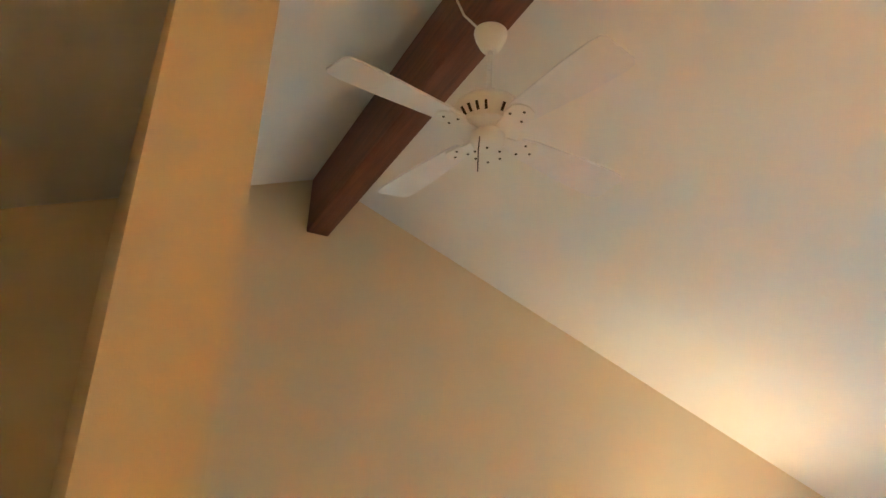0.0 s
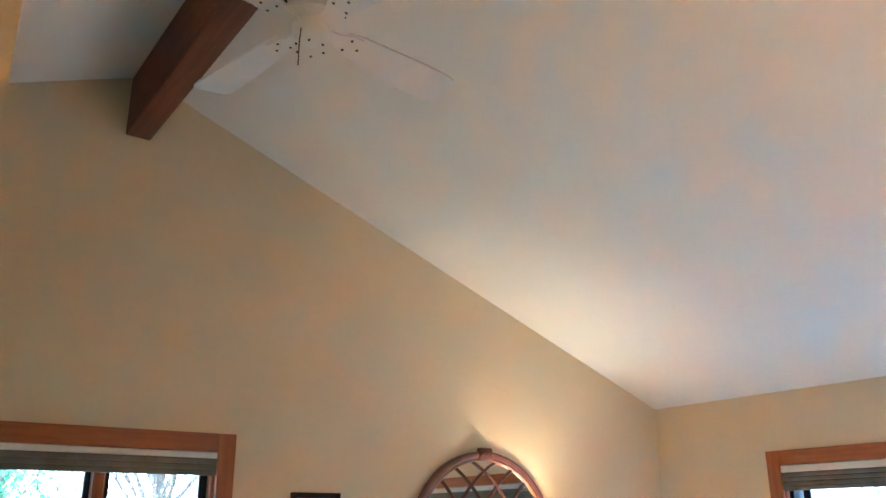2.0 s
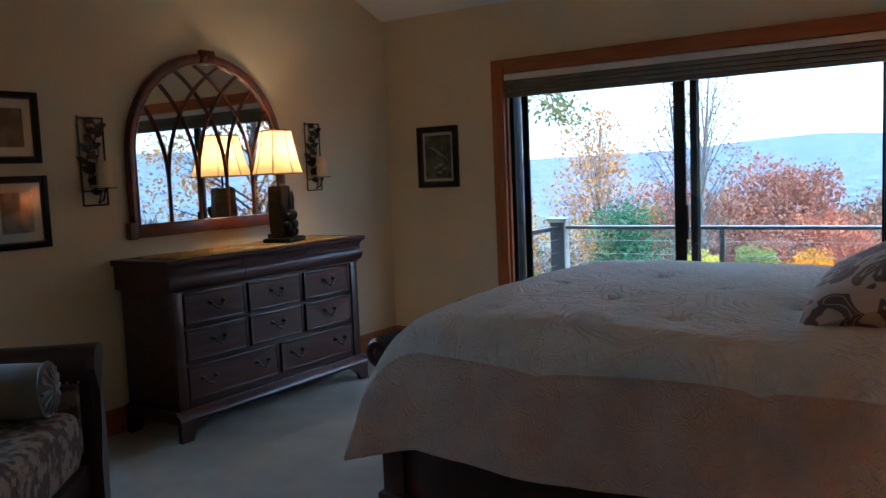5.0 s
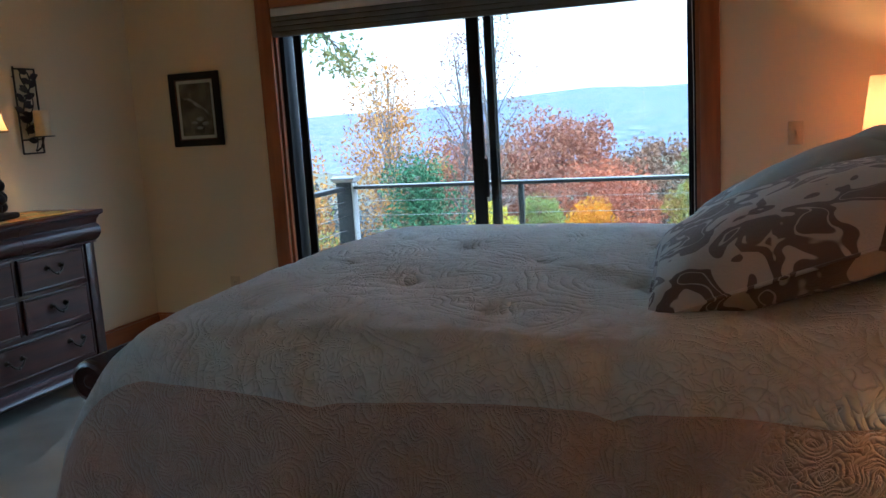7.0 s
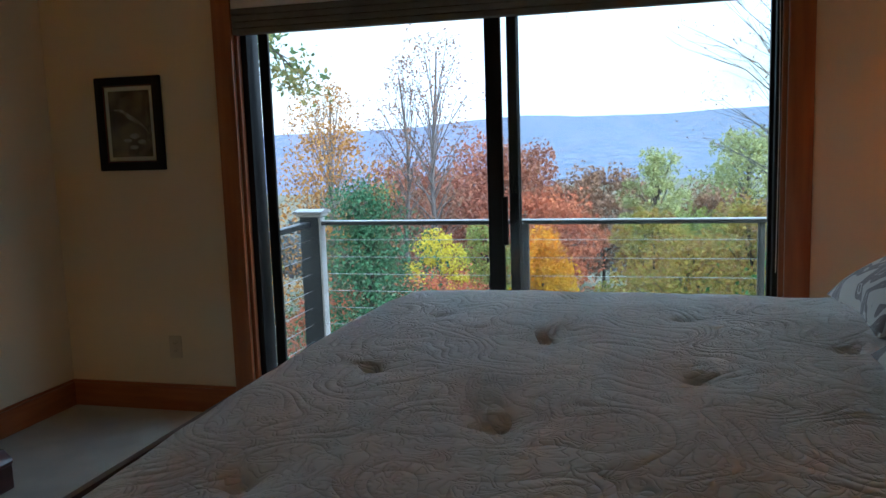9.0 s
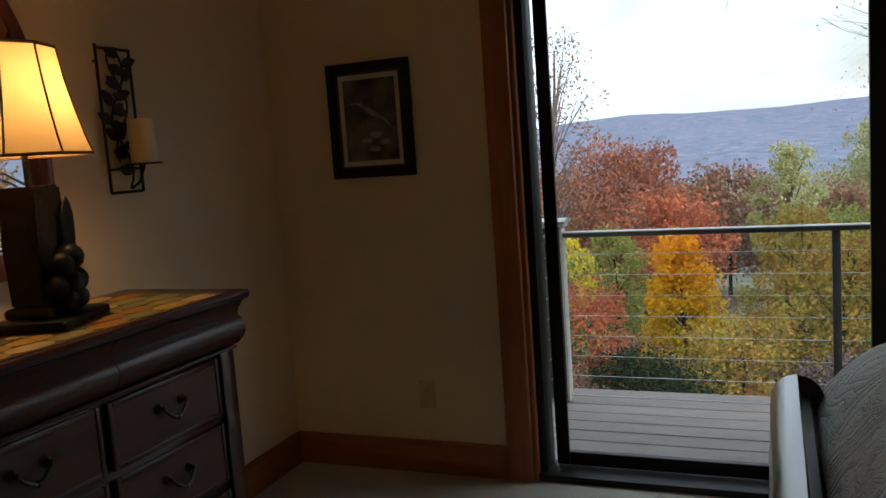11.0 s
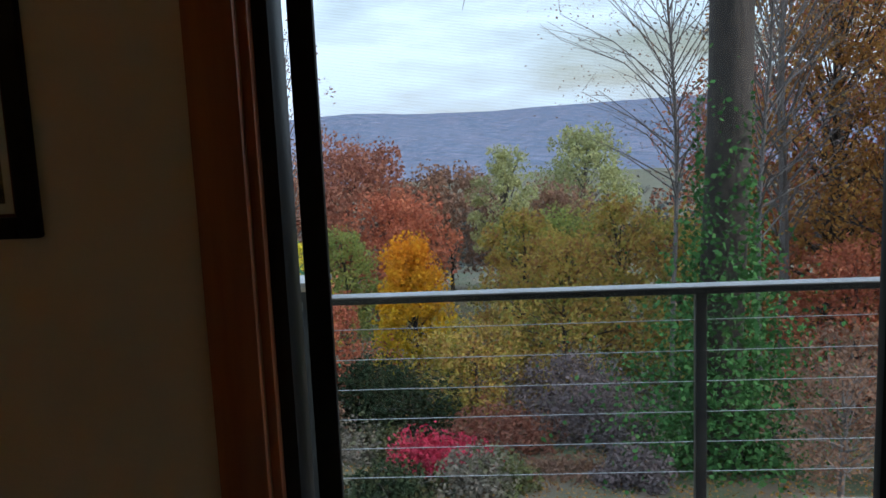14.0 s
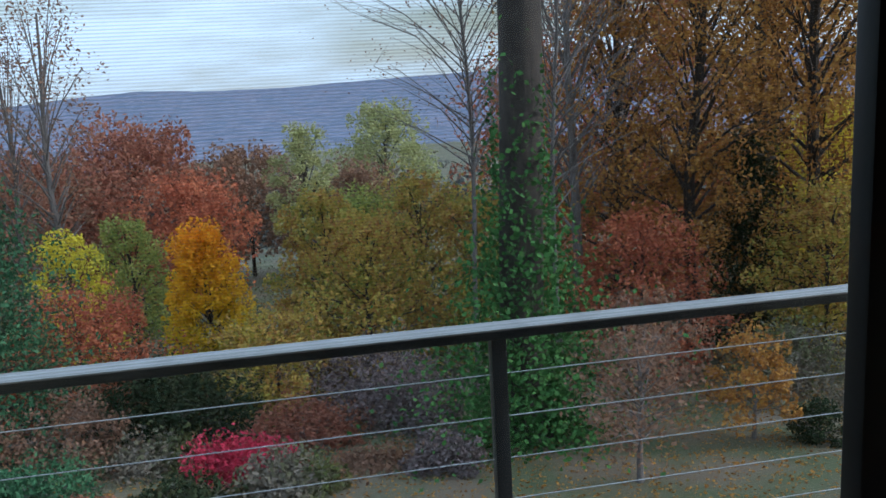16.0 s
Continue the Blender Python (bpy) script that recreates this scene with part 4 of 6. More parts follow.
def drape(u, v):
    x, z = section(u)
    side_ = max(0.0, (abs(x) - 0.93) / 0.17)
    y = -2.07 - 2.38 * v
    k = max(0.0, (y + 2.28) / 0.21)
    rise = z - 0.36
    drop = 0.20 * k ** 2.6 - 0.04 * max(0.0, min(1.0, (-3.85 - y) / 0.35))
    if side_ < 1e-6:
        z2 = z - drop
    else:
        z2 = z - drop * min(1, rise / 0.3)
    xs = BCX + x * half / 1.0 * (1 + 0.0 * k)
    if side_ > 0:
        s = 1 if x > 0 else -1
        wav = math.sin(y * 9.0) * 0.5 + math.sin(y * 21 + 1.3) * 0.35 + math.sin(y * 4.1) * 0.6
        xs += s * side_ * (0.012 * wav + 0.035 * k)
        z2 += side_ * (0.012 * math.sin(y * 5.2 + 0.6)) - 0.07 * side_ * k
    for tx, ty in TUFTS:
        r2 = (xs - tx) ** 2 + (y - ty) ** 2
        if r2 < 0.09:
            z2 -= 0.024 * math.exp(-r2 / 0.0009) + 0.012 * math.exp(-r2 / 0.012)
    n_ = noise.noise(Vector((xs * 3.1, y * 3.1, 0.3)))
    z2 += (0.010 * n_ + 0.004 * noise.noise(Vector((xs * 14, y * 14, 1.7)))) * (1 - min(1, side_))
    if side_ > 0:
        xs += 0.006 * noise.noise(Vector((xs * 9, y * 12, z2 * 12)))
    return Vector((xs, y + 0.09 * min(1.0, side_) * k, z2))


def sheet(u0, u1, nu, nv, thick=0.012):
    bm = bmesh.new()
    g = [[bm.verts.new(drape(u0 + (u1 - u0) * i / nu, j / nv)) for j in range(nv + 1)] for i in range(nu + 1)]
    for i in range(nu):
        for j in range(nv):
            bm.faces.new((g[i][j], g[i + 1][j], g[i + 1][j + 1], g[i][j + 1]))
    bmesh.ops.recalc_face_normals(bm, faces=bm.faces)
    bm.normal_update()
    return bm


def qpart(name, bm, m, label=""):
    bm.transform(Matrix.Translation((-BCX, -BCY, -0.3)))
    ob = part(name, bm, m, quilt, label)
    so = ob.modifiers.new("thickness", "SOLIDIFY")
    so.thickness, so.offset = 0.014, 0
    return ob


UB = 0.120
qpart("quilt_top", sheet(UB, 1 - UB, 190, 210), QUILT, "sage quilted top with tufts")
qpart("quilt_border", sheet(0.0, UB - 0.001, 14, 200), BORDER, "beige-pink quilted border")
qpart("quilt_border", sheet(1 - UB + 0.001, 1.0, 14, 200), BORDER, "beige-pink quilted border")
for u in (UB, 1 - UB, 0.002, 0.998):
    bm = tube(bmesh.new(), [drape(u, j / 110) for j in range(111)], 0.008, 6)
    bm.transform(Matrix.Translation((-BCX, -BCY, -0.3)))
    part("piping", bm, BORDER, quilt)


bm = tube(bmesh.new(), [drape(UB + (1 - 2 * UB) * j / 80, 0.048) for j in range(81)], 0.006, 6)
bm.transform(Matrix.Translation((-BCX, -BCY, -0.3)))
part("piping", bm, QUILT, quilt)


# ---- pillows ----
def pillow_bm(w, h, t, n=18, flange=0.0):
    bm = bmesh.new()
    def pt(i, j, s):
        u, v = 2 * i / n - 1, 2 * j / n - 1
        e = max(0.0, (1 - abs(u) ** 2.6) * (1 - abs(v) ** 2.6))
        pinch = 1 - 0.06 * (1 - abs(u)) * abs(v) ** 2 - 0.06 * (1 - abs(v)) * abs(u) ** 2
        k = 0.012 * noise.noise(Vector((u * 2.2 + w, v * 2.2, s * 3)))
        return (u * w / 2 * pinch, v * h / 2 * pinch, s * (t / 2 * e ** 0.45) + k * e)
    lay = {}
    for s in (1, -1):
        for i in range(n + 1):
            for j in range(n + 1):
                edge = i in (0, n) or j in (0, n)
                key = (i, j, 0 if edge else s)
                if key not in lay:
                    lay[key] = bm.verts.new(pt(i, j, s))
        for i in range(n):
            for j in range(n):
                f = [lay[(a, b, 0 if a in (0, n) or b in (0, n) else s)] for a, b in ((i, j), (i + 1, j), (i + 1, j + 1), (i, j + 1))]
                bm.faces.new(f if s > 0 else f[::-1])
    return bm


def pillow(name, label, m, at, rot, w, h, t, ruffle=False):
    ob = tagged(new(name), label, "pillow", "pillows on the bed")
    ob.matrix_basis = pose(*at, *rot)
    part("cushion", pillow_bm(w, h, t), m, ob)
    loop = [(w / 2, h / 2), (-w / 2, h / 2), (-w / 2, -h / 2), (w / 2, -h / 2), (w / 2, h / 2)]
    if ruffle:
        bm = bmesh.new()
        prev = None
        for (ax, ay), (bx_, by) in zip(loop[:2] + [], loop[1:3]):
            n = 60
            for k in range(n + 1):
                x, y = ax + (bx_ - ax) * k / n, ay + (by - ay) * k / n
                a = bm.verts.new((x * 0.93, y * 0.93, 0.014 * math.sin(k * 1.9)))
                b = bm.verts.new((x * 1.10, y * 1.10, 0.030 * math.sin(k * 1.9 + 0.6)))
                if prev:
                    bm.faces.new((prev[0], prev[1], b, a))
                prev = (a, b)
        r = part("ruffle", bm, RUFFLE, ob, "dark ruffled edge")
        so = r.modifiers.new("thickness", "SOLIDIFY")
        so.thickness = 0.004
    else:
        q = [(x * 0.97, y * 0.97, 0) for x, y in loop]
        pts = [tuple(Vector(a).lerp(Vector(b), k / 6)) for a, b in zip(q, q[1:]) for k in range(6)]
        part("welt", tube(bmesh.new(), pts, 0.005, 6), m, ob)
    return ob


pillow("pillow_sham", "beige pillow sham with brown scrolling floral print", FLORAL, (-2.20, -3.83, 0.975), (-19, -4, 2), 0.78, 0.76, 0.23)
pillow("pillow_sham", "beige floral pillow sham behind a sage pillow", FLORAL, (-1.24, -3.88, 0.970), (-20, 3, -2), 0.74, 0.74, 0.21)
pillow("throw_pillow", "plain sage pillow with a dark ruffled edge", SAGE, (-1.62, -3.92, 1.010), (-24, -3, 6), 0.56, 0.60, 0.24, True)
pillow("throw_pillow", "small sage pillow with ruffle beside the wall", SAGE, (-1.04, -4.12, 1.05), (-30, 0, -8), 0.46, 0.46, 0.2, True)


# ---- nightstands with lamps ----
def nightstand(x, lab):
    ob = thing("nightstand", lab, "nightstand", (x, -4.48, 0), group="nightstands")
    part("body", B(-0.24, 0.24, -0.20, 0.22, 0.10, 0.62, 0.006), CHERRYD, ob)
    part("top", B(-0.27, 0.27, -0.24, 0.26, 0.62, 0.65, 0.008), CHERRY, ob)
    for z in (0.16, 0.39):
        d = part("drawer", frame_bm(-0.21, 0.21, z, z + 0.19, 0.02, 0.215, 0.232), CHERRY, ob)
        part("panel", B(-0.19, 0.19, 0.212, 0.226, z + 0.02, z + 0.17), CHERRY, d)
    for sx in (-0.2, 0.2):
        for sy in (-0.16, 0.18):
            part("foot", B(sx - 0.035, sx + 0.035, sy - 0.035, sy + 0.035, 0, 0.10, 0.006), CHERRYD, ob)


def bed_lamp(x):
    ob = thing("bedside_lamp", "lit bedside lamp with a peach drum shade", "lamp", (x, -4.42, 0.65), group="bedside lamps")
    part("base", lathe(bmesh.new(), [(0.075, 0), (0.075, 0.015), (0.03, 0.03), (0.022, 0.06), (0.05, 0.12), (0.062, 0.19), (0.045, 0.27), (0.018, 0.33), (0.012, 0.40), (0.012, 0.5)], 0, 0, 24), LAMPBASE, ob)
    bm = lathe(bmesh.new(), [(0.185, 0.43), (0.150, 0.745)], 0, 0, 36, closed=False)
    part("shade", bm, SHADEP, ob, "peach fabric shade")


nightstand(-0.38, "dark cherry nightstand in the corner beside the bed")
nightstand(-3.12, "dark cherry nightstand at the open side of the bed")
bed_lamp(-0.36)
bed_lamp(-3.10)

# ---- settee ----
SA = math.degrees(math.atan2(-0.762, 0.647))
st = thing("settee", "dark wood scroll-arm settee with nail-trimmed upholstery", "settee", (-3.43, -1.13, 0), SA)
# in its own space x points to the front and y along the seat's length, away from the near arm at y = 0


def scroll_arm(y0, s):
    h = 0.76
    a = [(0.00, 0.06), (0.0, 0.30), (0.03, 0.46), (0.035, 0.58), (-0.005, 0.67)]
    poly = [(y0 + s * (0.02 - 0.0 - p[0]), p[1]) for p in a]
    c = (y0 - s * 0.035, h - 0.045)
    poly += [(c[0] + s * 0.048 * math.cos(t), c[1] + 0.045 * math.sin(t)) for t in (0.2 + k * 0.42 for k in range(10))]
    poly += [(y0 - s * 0.03, 0.58), (y0 - s * 0.05, 0.46), (y0 - s * 0.045, 0.30), (y0 - s * 0.03, 0.06)]
    return poly


for y0, s in ((0.0, -1), (-1.55, 1)):
    arm = part("arm", prism(bmesh.new(), scroll_arm(y0, s), -0.72, 0.0, "x"), CHERRYD, st, "scrolled wooden arm")
    part("front_post", prism(bmesh.new(), [(y0 + (y - y0) * 1.25, z) for y, z in scroll_arm(y0, s)], 0.0, 0.03, "x"), CHERRYD, arm)
    pad = part("arm_pad", B(-0.68, -0.03, min(y0 + s * 0.02, y0 + s * 0.06), max(y0 + s * 0.02, y0 + s * 0.06), 0.34, 0.62, 0.015), BROCADE, arm)
    for k in range(16):
        bm = bmesh.new()
        bmesh.ops.create_icosphere(bm, subdivisions=1, radius=0.006, matrix=Matrix.Translation((-0.66 + k * 0.042, y0 + s * 0.035, 0.625)))
        part("nail", bm, BRASS, arm)
part("seat_frame", B(-0.72, -0.02, -1.53, -0.02, 0.18, 0.30, 0.01), CHERRYD, st)
part("seat_cushion", B(-0.66, -0.02, -1.49, -0.06, 0.30, 0.53, 0.05, 4), BROCADE, st, "brocade seat cushion")
bm = bmesh.new()
prism(bm, [(-1.53, 0.30), (-0.02, 0.30), (-0.02, 0.72), (-0.25, 0.76), (-0.5, 0.86), (-0.775, 0.91), (-1.05, 0.86), (-1.3, 0.76), (-1.53, 0.72)], -0.76, -0.70, "x")
part("back", bm, CHERRYD, st, "arched wooden back")
part("back_pad", B(-0.70, -0.64, -1.48, -0.07, 0.42, 0.72, 0.025, 3), BROCADE, st)
for x in (-0.68, -0.06):
    for y in (-1.5, -0.05):
        part("leg", lathe(bmesh.new(), [(0.025, 0.0), (0.03, 0.02), (0.022, 0.06), (0.035, 0.14), (0.035, 0.19)], x, y, 14), CHERRYD, st)
MS = st.matrix_basis
bol = tagged(new("bolster"), "grey satin bolster cushion with gathered round ends", "cushion")
bol.matrix_basis = MS @ pose(-0.32, -0.20, 0.645)
prof_ = [(0.012, -0.26), (0.05, -0.252), (0.085, -0.246), (0.095, -0.235), (0.098, -0.15), (0.1, 0.0), (0.098, 0.15), (0.095, 0.235), (0.085, 0.246), (0.05, 0.252), (0.012, 0.26)]
bm = lathe(bmesh.new(), prof_, 0, 0, 32)
for v in bm.verts:
    v.co *= 1 + 0.03 * noise.noise(v.co * 14)
bm.transform(Matrix.Rotation(math.pi / 2, 4, "Y"))
part("body", bm, SATIN, bol)
for s in (-1, 1):
    part("piping", tube(bmesh.new(), [(s * 0.238, 0.097 * math.cos(t), 0.097 * math.sin(t)) for t in (2 * math.pi * k / 28 for k in range(29))], 0.005, 6), SATIN, bol)
    bm = bmesh.new()
    for k in range(14):
        t = 2 * math.pi * k / 14
        tube(bm, [(s * 0.262, 0.012 * math.cos(t), 0.012 * math.sin(t)), (s * 0.258, 0.045 * math.cos(t), 0.045 * math.sin(t)), (s * 0.249, 0.088 * math.cos(t), 0.088 * math.sin(t))], [0.003, 0.008, 0.006], 6)
    part("gathers", bm, SATIN, bol)
    part("button", lathe(bmesh.new(), [(0.014, -0.004), (0.012, 0.004)], 0, 0, 12), SATIN, bol).matrix_basis = pose(s * 0.264, 0, 0, 0, 90, 0)
cu = tagged(new("scatter_cushion"), "brown brocade cushion leaning on the settee back", "cushion")
cu.matrix_basis = MS @ pose(-0.50, -0.56, 0.75, 0, 72, 0) @ pose(0, 0, 0, 0, 0, 12)
part("cushion", pillow_bm(0.46, 0.46, 0.17), BROCADE, cu)

# unseen lamp at the hall end, added to brighten partition and left side
fl = thing("floor_lamp", "unseen lit floor lamp with cream shade, added as fill light at the hall end", "lamp", (-7.1, -5.5, 0))
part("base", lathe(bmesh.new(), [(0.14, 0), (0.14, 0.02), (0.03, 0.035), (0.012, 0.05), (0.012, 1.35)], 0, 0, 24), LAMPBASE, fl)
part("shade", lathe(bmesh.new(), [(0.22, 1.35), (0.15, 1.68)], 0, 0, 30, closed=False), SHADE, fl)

# ---- deck and railing ----
DKX0, DKX1, DKY0, DKY1, DKZ = 0.16, 1.52, -7.2, -0.72, -0.085
deck = thing("deck", "weathered grey-brown plank deck outside the patio door", "deck", (0.8, -3, DKZ), kind="structure")
nb = 10
bw = (DKX1 - DKX0) / nb
bmm = B(-bw / 2 + 0.004, bw / 2 - 0.004, -1.2, 1.2, -0.03, 0.0, 0.004, 1)
PLANK = to_mesh("plank", bmm, DECKWOOD)
bmm = B(-bw / 2 + 0.004, bw / 2 - 0.004, -0.66, 0.66, -0.03, 0.0, 0.004, 1)
PLANKS = to_mesh("plank", bmm, DECKWOOD)
for i in range(nb):
    x = DKX0 + bw * (i + 0.5) - 0.8
    y = DKY1 + 3
    ps = [(-1.2, PLANK), (-3.603, PLANK), (-5.47, PLANKS)] if i % 2 else [(-0.66, PLANKS), (-2.523, PLANK), (-4.926, PLANK)]
    for dy, me in ps:
        again("plank", me, deck, pose(x, y + dy, random.Random(i).uniform(-0.0015, 0.0015)))
part("rim_joist", B(0.69, 0.73, -4.2, 2.28, -0.26, -0.035, 0.004), DECKWOOD, deck)
for y in (-4.0, -2.4, -0.8, 0.8, 2.2):
    part("joist", B(-0.64, 0.68, y - 0.02, y + 0.02, -0.24, -0.035), DECKWOOD, deck)
for y in (-3.9, 2.0):
    part("support_post", B(0.50, 0.64, y - 0.07, y + 0.07, -3.8, -0.24, 0.006), POSTGREY, deck)
lf = bmesh.new()
leaf(lf, 0, 0, 0.6, 0.06, 0.04, -0.001, 0.001)
leaf(lf, 0.01, 0.0, 1.6, 0.05, 0.03, -0.002, 0.0)
lf.transform(Matrix.Translation((0.36, -1.40, DKZ + 0.012)) @ Matrix.Rotation(radians(75), 4, "X"))
solid("fallen_leaf", lf, mat("dry_leaf", (0.22, 0.12, 0.06), None, 40, 0.8), "curled dry brown leaf lying on the deck", "leaf")

RX_, RTOP = 1.285, 0.849
rail = thing("deck_railing", "dark metal deck railing with thin steel cables", "railing", (RX_, -3, DKZ))


def rpart(name, bm, m, parent=rail, label=""):
    bm.transform(Matrix.Translation((-RX_, 3, -DKZ)))
    return part(name, bm, m, parent, label)


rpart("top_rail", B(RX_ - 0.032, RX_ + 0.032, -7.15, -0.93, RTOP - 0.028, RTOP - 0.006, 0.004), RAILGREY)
# thin strip on top, paler than the rail beneath
rpart("rail_cap", B(RX_ - 0.036, RX_ + 0.036, -7.15, -0.93, RTOP - 0.006, RTOP, 0.002), RAILTOP, label="pale top strip of the rail")
for k in range(4):
    y = -2.25 - 1.34 * k
    rpart("post", B(RX_ - 0.018, RX_ + 0.018, y - 0.019, y + 0.019, DKZ, RTOP - 0.028, 0.003), RAILGREY)
for k in range(8):
    z = 0.725 - 0.111 * k
    if z > DKZ + 0.03:
        rpart("cable", tube(bmesh.new(), [(RX_, -7.1, z), (RX_, -0.9, z)], 0.0017, 5), CABLE)
        rpart("cable", tube(bmesh.new(), [(0.17, -0.845, z), (1.25, -0.845, z)], 0.0022, 5), CABLE)
rpart("side_rail", B(0.145, 1.22, -0.875, -0.815, RTOP - 0.036, RTOP - 0.002, 0.004), RAILGREY)
newel = thing("newel_post", "dark grey square newel post with a flat pale cap", "post", (1.30, -0.845, DKZ))
part("shaft", B(-0.045, 0.045, -0.065, 0.065, 0, 0.965, 0.006), POSTGREY, newel)
part("trim_board", B(-0.045, 0.035, -0.080, -0.066, 0, 0.955, 0.004), POSTWHITE, newel, "pale trim board on one face")
part("cap_moulding", B(-0.065, 0.065, -0.092, 0.082, 0.962, 0.982, 0.004), POSTWHITE, newel)
part("cap", prism(bmesh.new(), [(-0.08, 0.982), (0.08, 0.982), (0.08, 0.997), (0.02, 1.008), (-0.02, 1.008), (-0.08, 0.997)], -0.105, 0.095, "y"), RAILTOP, newel, "pale flat cap")

# outer faces of the house under and beside the deck
solid("house_base", B(XW - 0.3, 0.16, YS - 0.3, 0.2, -4.2, -0.121), SIDING, "brown siding of the house below the floor", "wall", kind="structure")


# ---- ground ----
def ground_z(x, y):
    d = max(0.0, x)
    z = -3.6 - 0.165 * min(d, 25) - 0.10 * min(max(d - 25, 0), 60) - 0.17 * min(max(d - 85, 0), 270)
    z -= 0.10 * min(max(y - 6, 0), 60) * (1 if x < 40 else 0.4)
    r = math.hypot(x, y)
    z += min(1, r / 60) * 1.4 * noise.noise(Vector((x * 0.03, y * 0.03, 0.2))) + 0.12 * noise.noise(Vector((x * 0.4, y * 0.4, 2)))
    return z


verts, faces = [], []
radii = [0.0, 3] + [5 * 1.115 ** k for k in range(61)]
NA = 180
for r in radii:
    for k in range(NA):
        a = 2 * math.pi * k / NA
        x, y = r * math.cos(a), r * math.sin(a)
        verts.append((x, y, ground_z(x, y)))
for i in range(len(radii) - 1):
    for k in range(NA):
        faces.append((i * NA + k, i * NA + (k + 1) % NA, (i + 1) * NA + (k + 1) % NA, (i + 1) * NA + k))
me = bpy.data.meshes.new("ground")
me.from_pydata(verts, [], faces)
me.shade_smooth()
GROUND = mat("lawn_litter", (0.065, 0.078, 0.034), (0.125, 0.095, 0.064), 0.5, 0.95, 0.8, 6, detail=10, contrast=(0.40, 0.60))
me.materials.append(GROUND)
tagged(new("ground", me), "sloping autumn lawn strewn with brown leaves", "ground", kind="structure")

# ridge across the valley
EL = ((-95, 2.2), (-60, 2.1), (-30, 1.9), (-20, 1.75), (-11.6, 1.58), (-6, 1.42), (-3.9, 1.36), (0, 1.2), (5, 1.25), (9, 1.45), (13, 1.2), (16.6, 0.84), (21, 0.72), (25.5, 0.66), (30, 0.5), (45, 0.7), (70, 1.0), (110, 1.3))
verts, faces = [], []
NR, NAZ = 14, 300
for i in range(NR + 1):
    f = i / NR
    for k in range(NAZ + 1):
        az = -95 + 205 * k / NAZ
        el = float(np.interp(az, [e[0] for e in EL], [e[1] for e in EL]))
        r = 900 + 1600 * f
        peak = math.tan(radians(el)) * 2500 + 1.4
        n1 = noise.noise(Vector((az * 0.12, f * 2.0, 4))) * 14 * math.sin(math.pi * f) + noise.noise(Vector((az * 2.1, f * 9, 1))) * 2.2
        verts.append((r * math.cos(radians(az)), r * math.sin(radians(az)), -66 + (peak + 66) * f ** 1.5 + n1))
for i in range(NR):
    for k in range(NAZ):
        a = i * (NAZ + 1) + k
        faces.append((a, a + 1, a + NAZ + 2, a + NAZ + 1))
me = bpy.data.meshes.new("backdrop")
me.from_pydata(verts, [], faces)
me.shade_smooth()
# distance haze is painted in: bluish base colour plus a blue emission
HAZY_HILL = mat("hazed_far_hills", (0.035, 0.045, 0.075), (0.075, 0.065, 0.09), 0.02, 0.95, 0.0, detail=12, contrast=(0.4, 0.6))
hn, hl = HAZY_HILL.node_tree.nodes, HAZY_HILL.node_tree.links
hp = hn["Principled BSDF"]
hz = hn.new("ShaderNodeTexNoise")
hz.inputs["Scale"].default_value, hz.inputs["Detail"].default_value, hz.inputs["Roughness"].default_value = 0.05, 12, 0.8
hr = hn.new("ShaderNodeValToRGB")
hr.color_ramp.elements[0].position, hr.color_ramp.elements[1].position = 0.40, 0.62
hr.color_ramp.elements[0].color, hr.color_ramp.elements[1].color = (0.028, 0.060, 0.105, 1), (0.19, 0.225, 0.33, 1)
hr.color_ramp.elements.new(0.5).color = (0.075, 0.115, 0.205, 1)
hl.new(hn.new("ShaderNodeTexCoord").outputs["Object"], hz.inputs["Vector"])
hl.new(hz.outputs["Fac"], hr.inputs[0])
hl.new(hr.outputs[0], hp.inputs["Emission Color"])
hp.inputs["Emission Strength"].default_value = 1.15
me.materials.append(HAZY_HILL)
tagged(new("backdrop", me), "distant wooded ridge across the valley, haze painted in as blue glow", "hills", kind="structure")


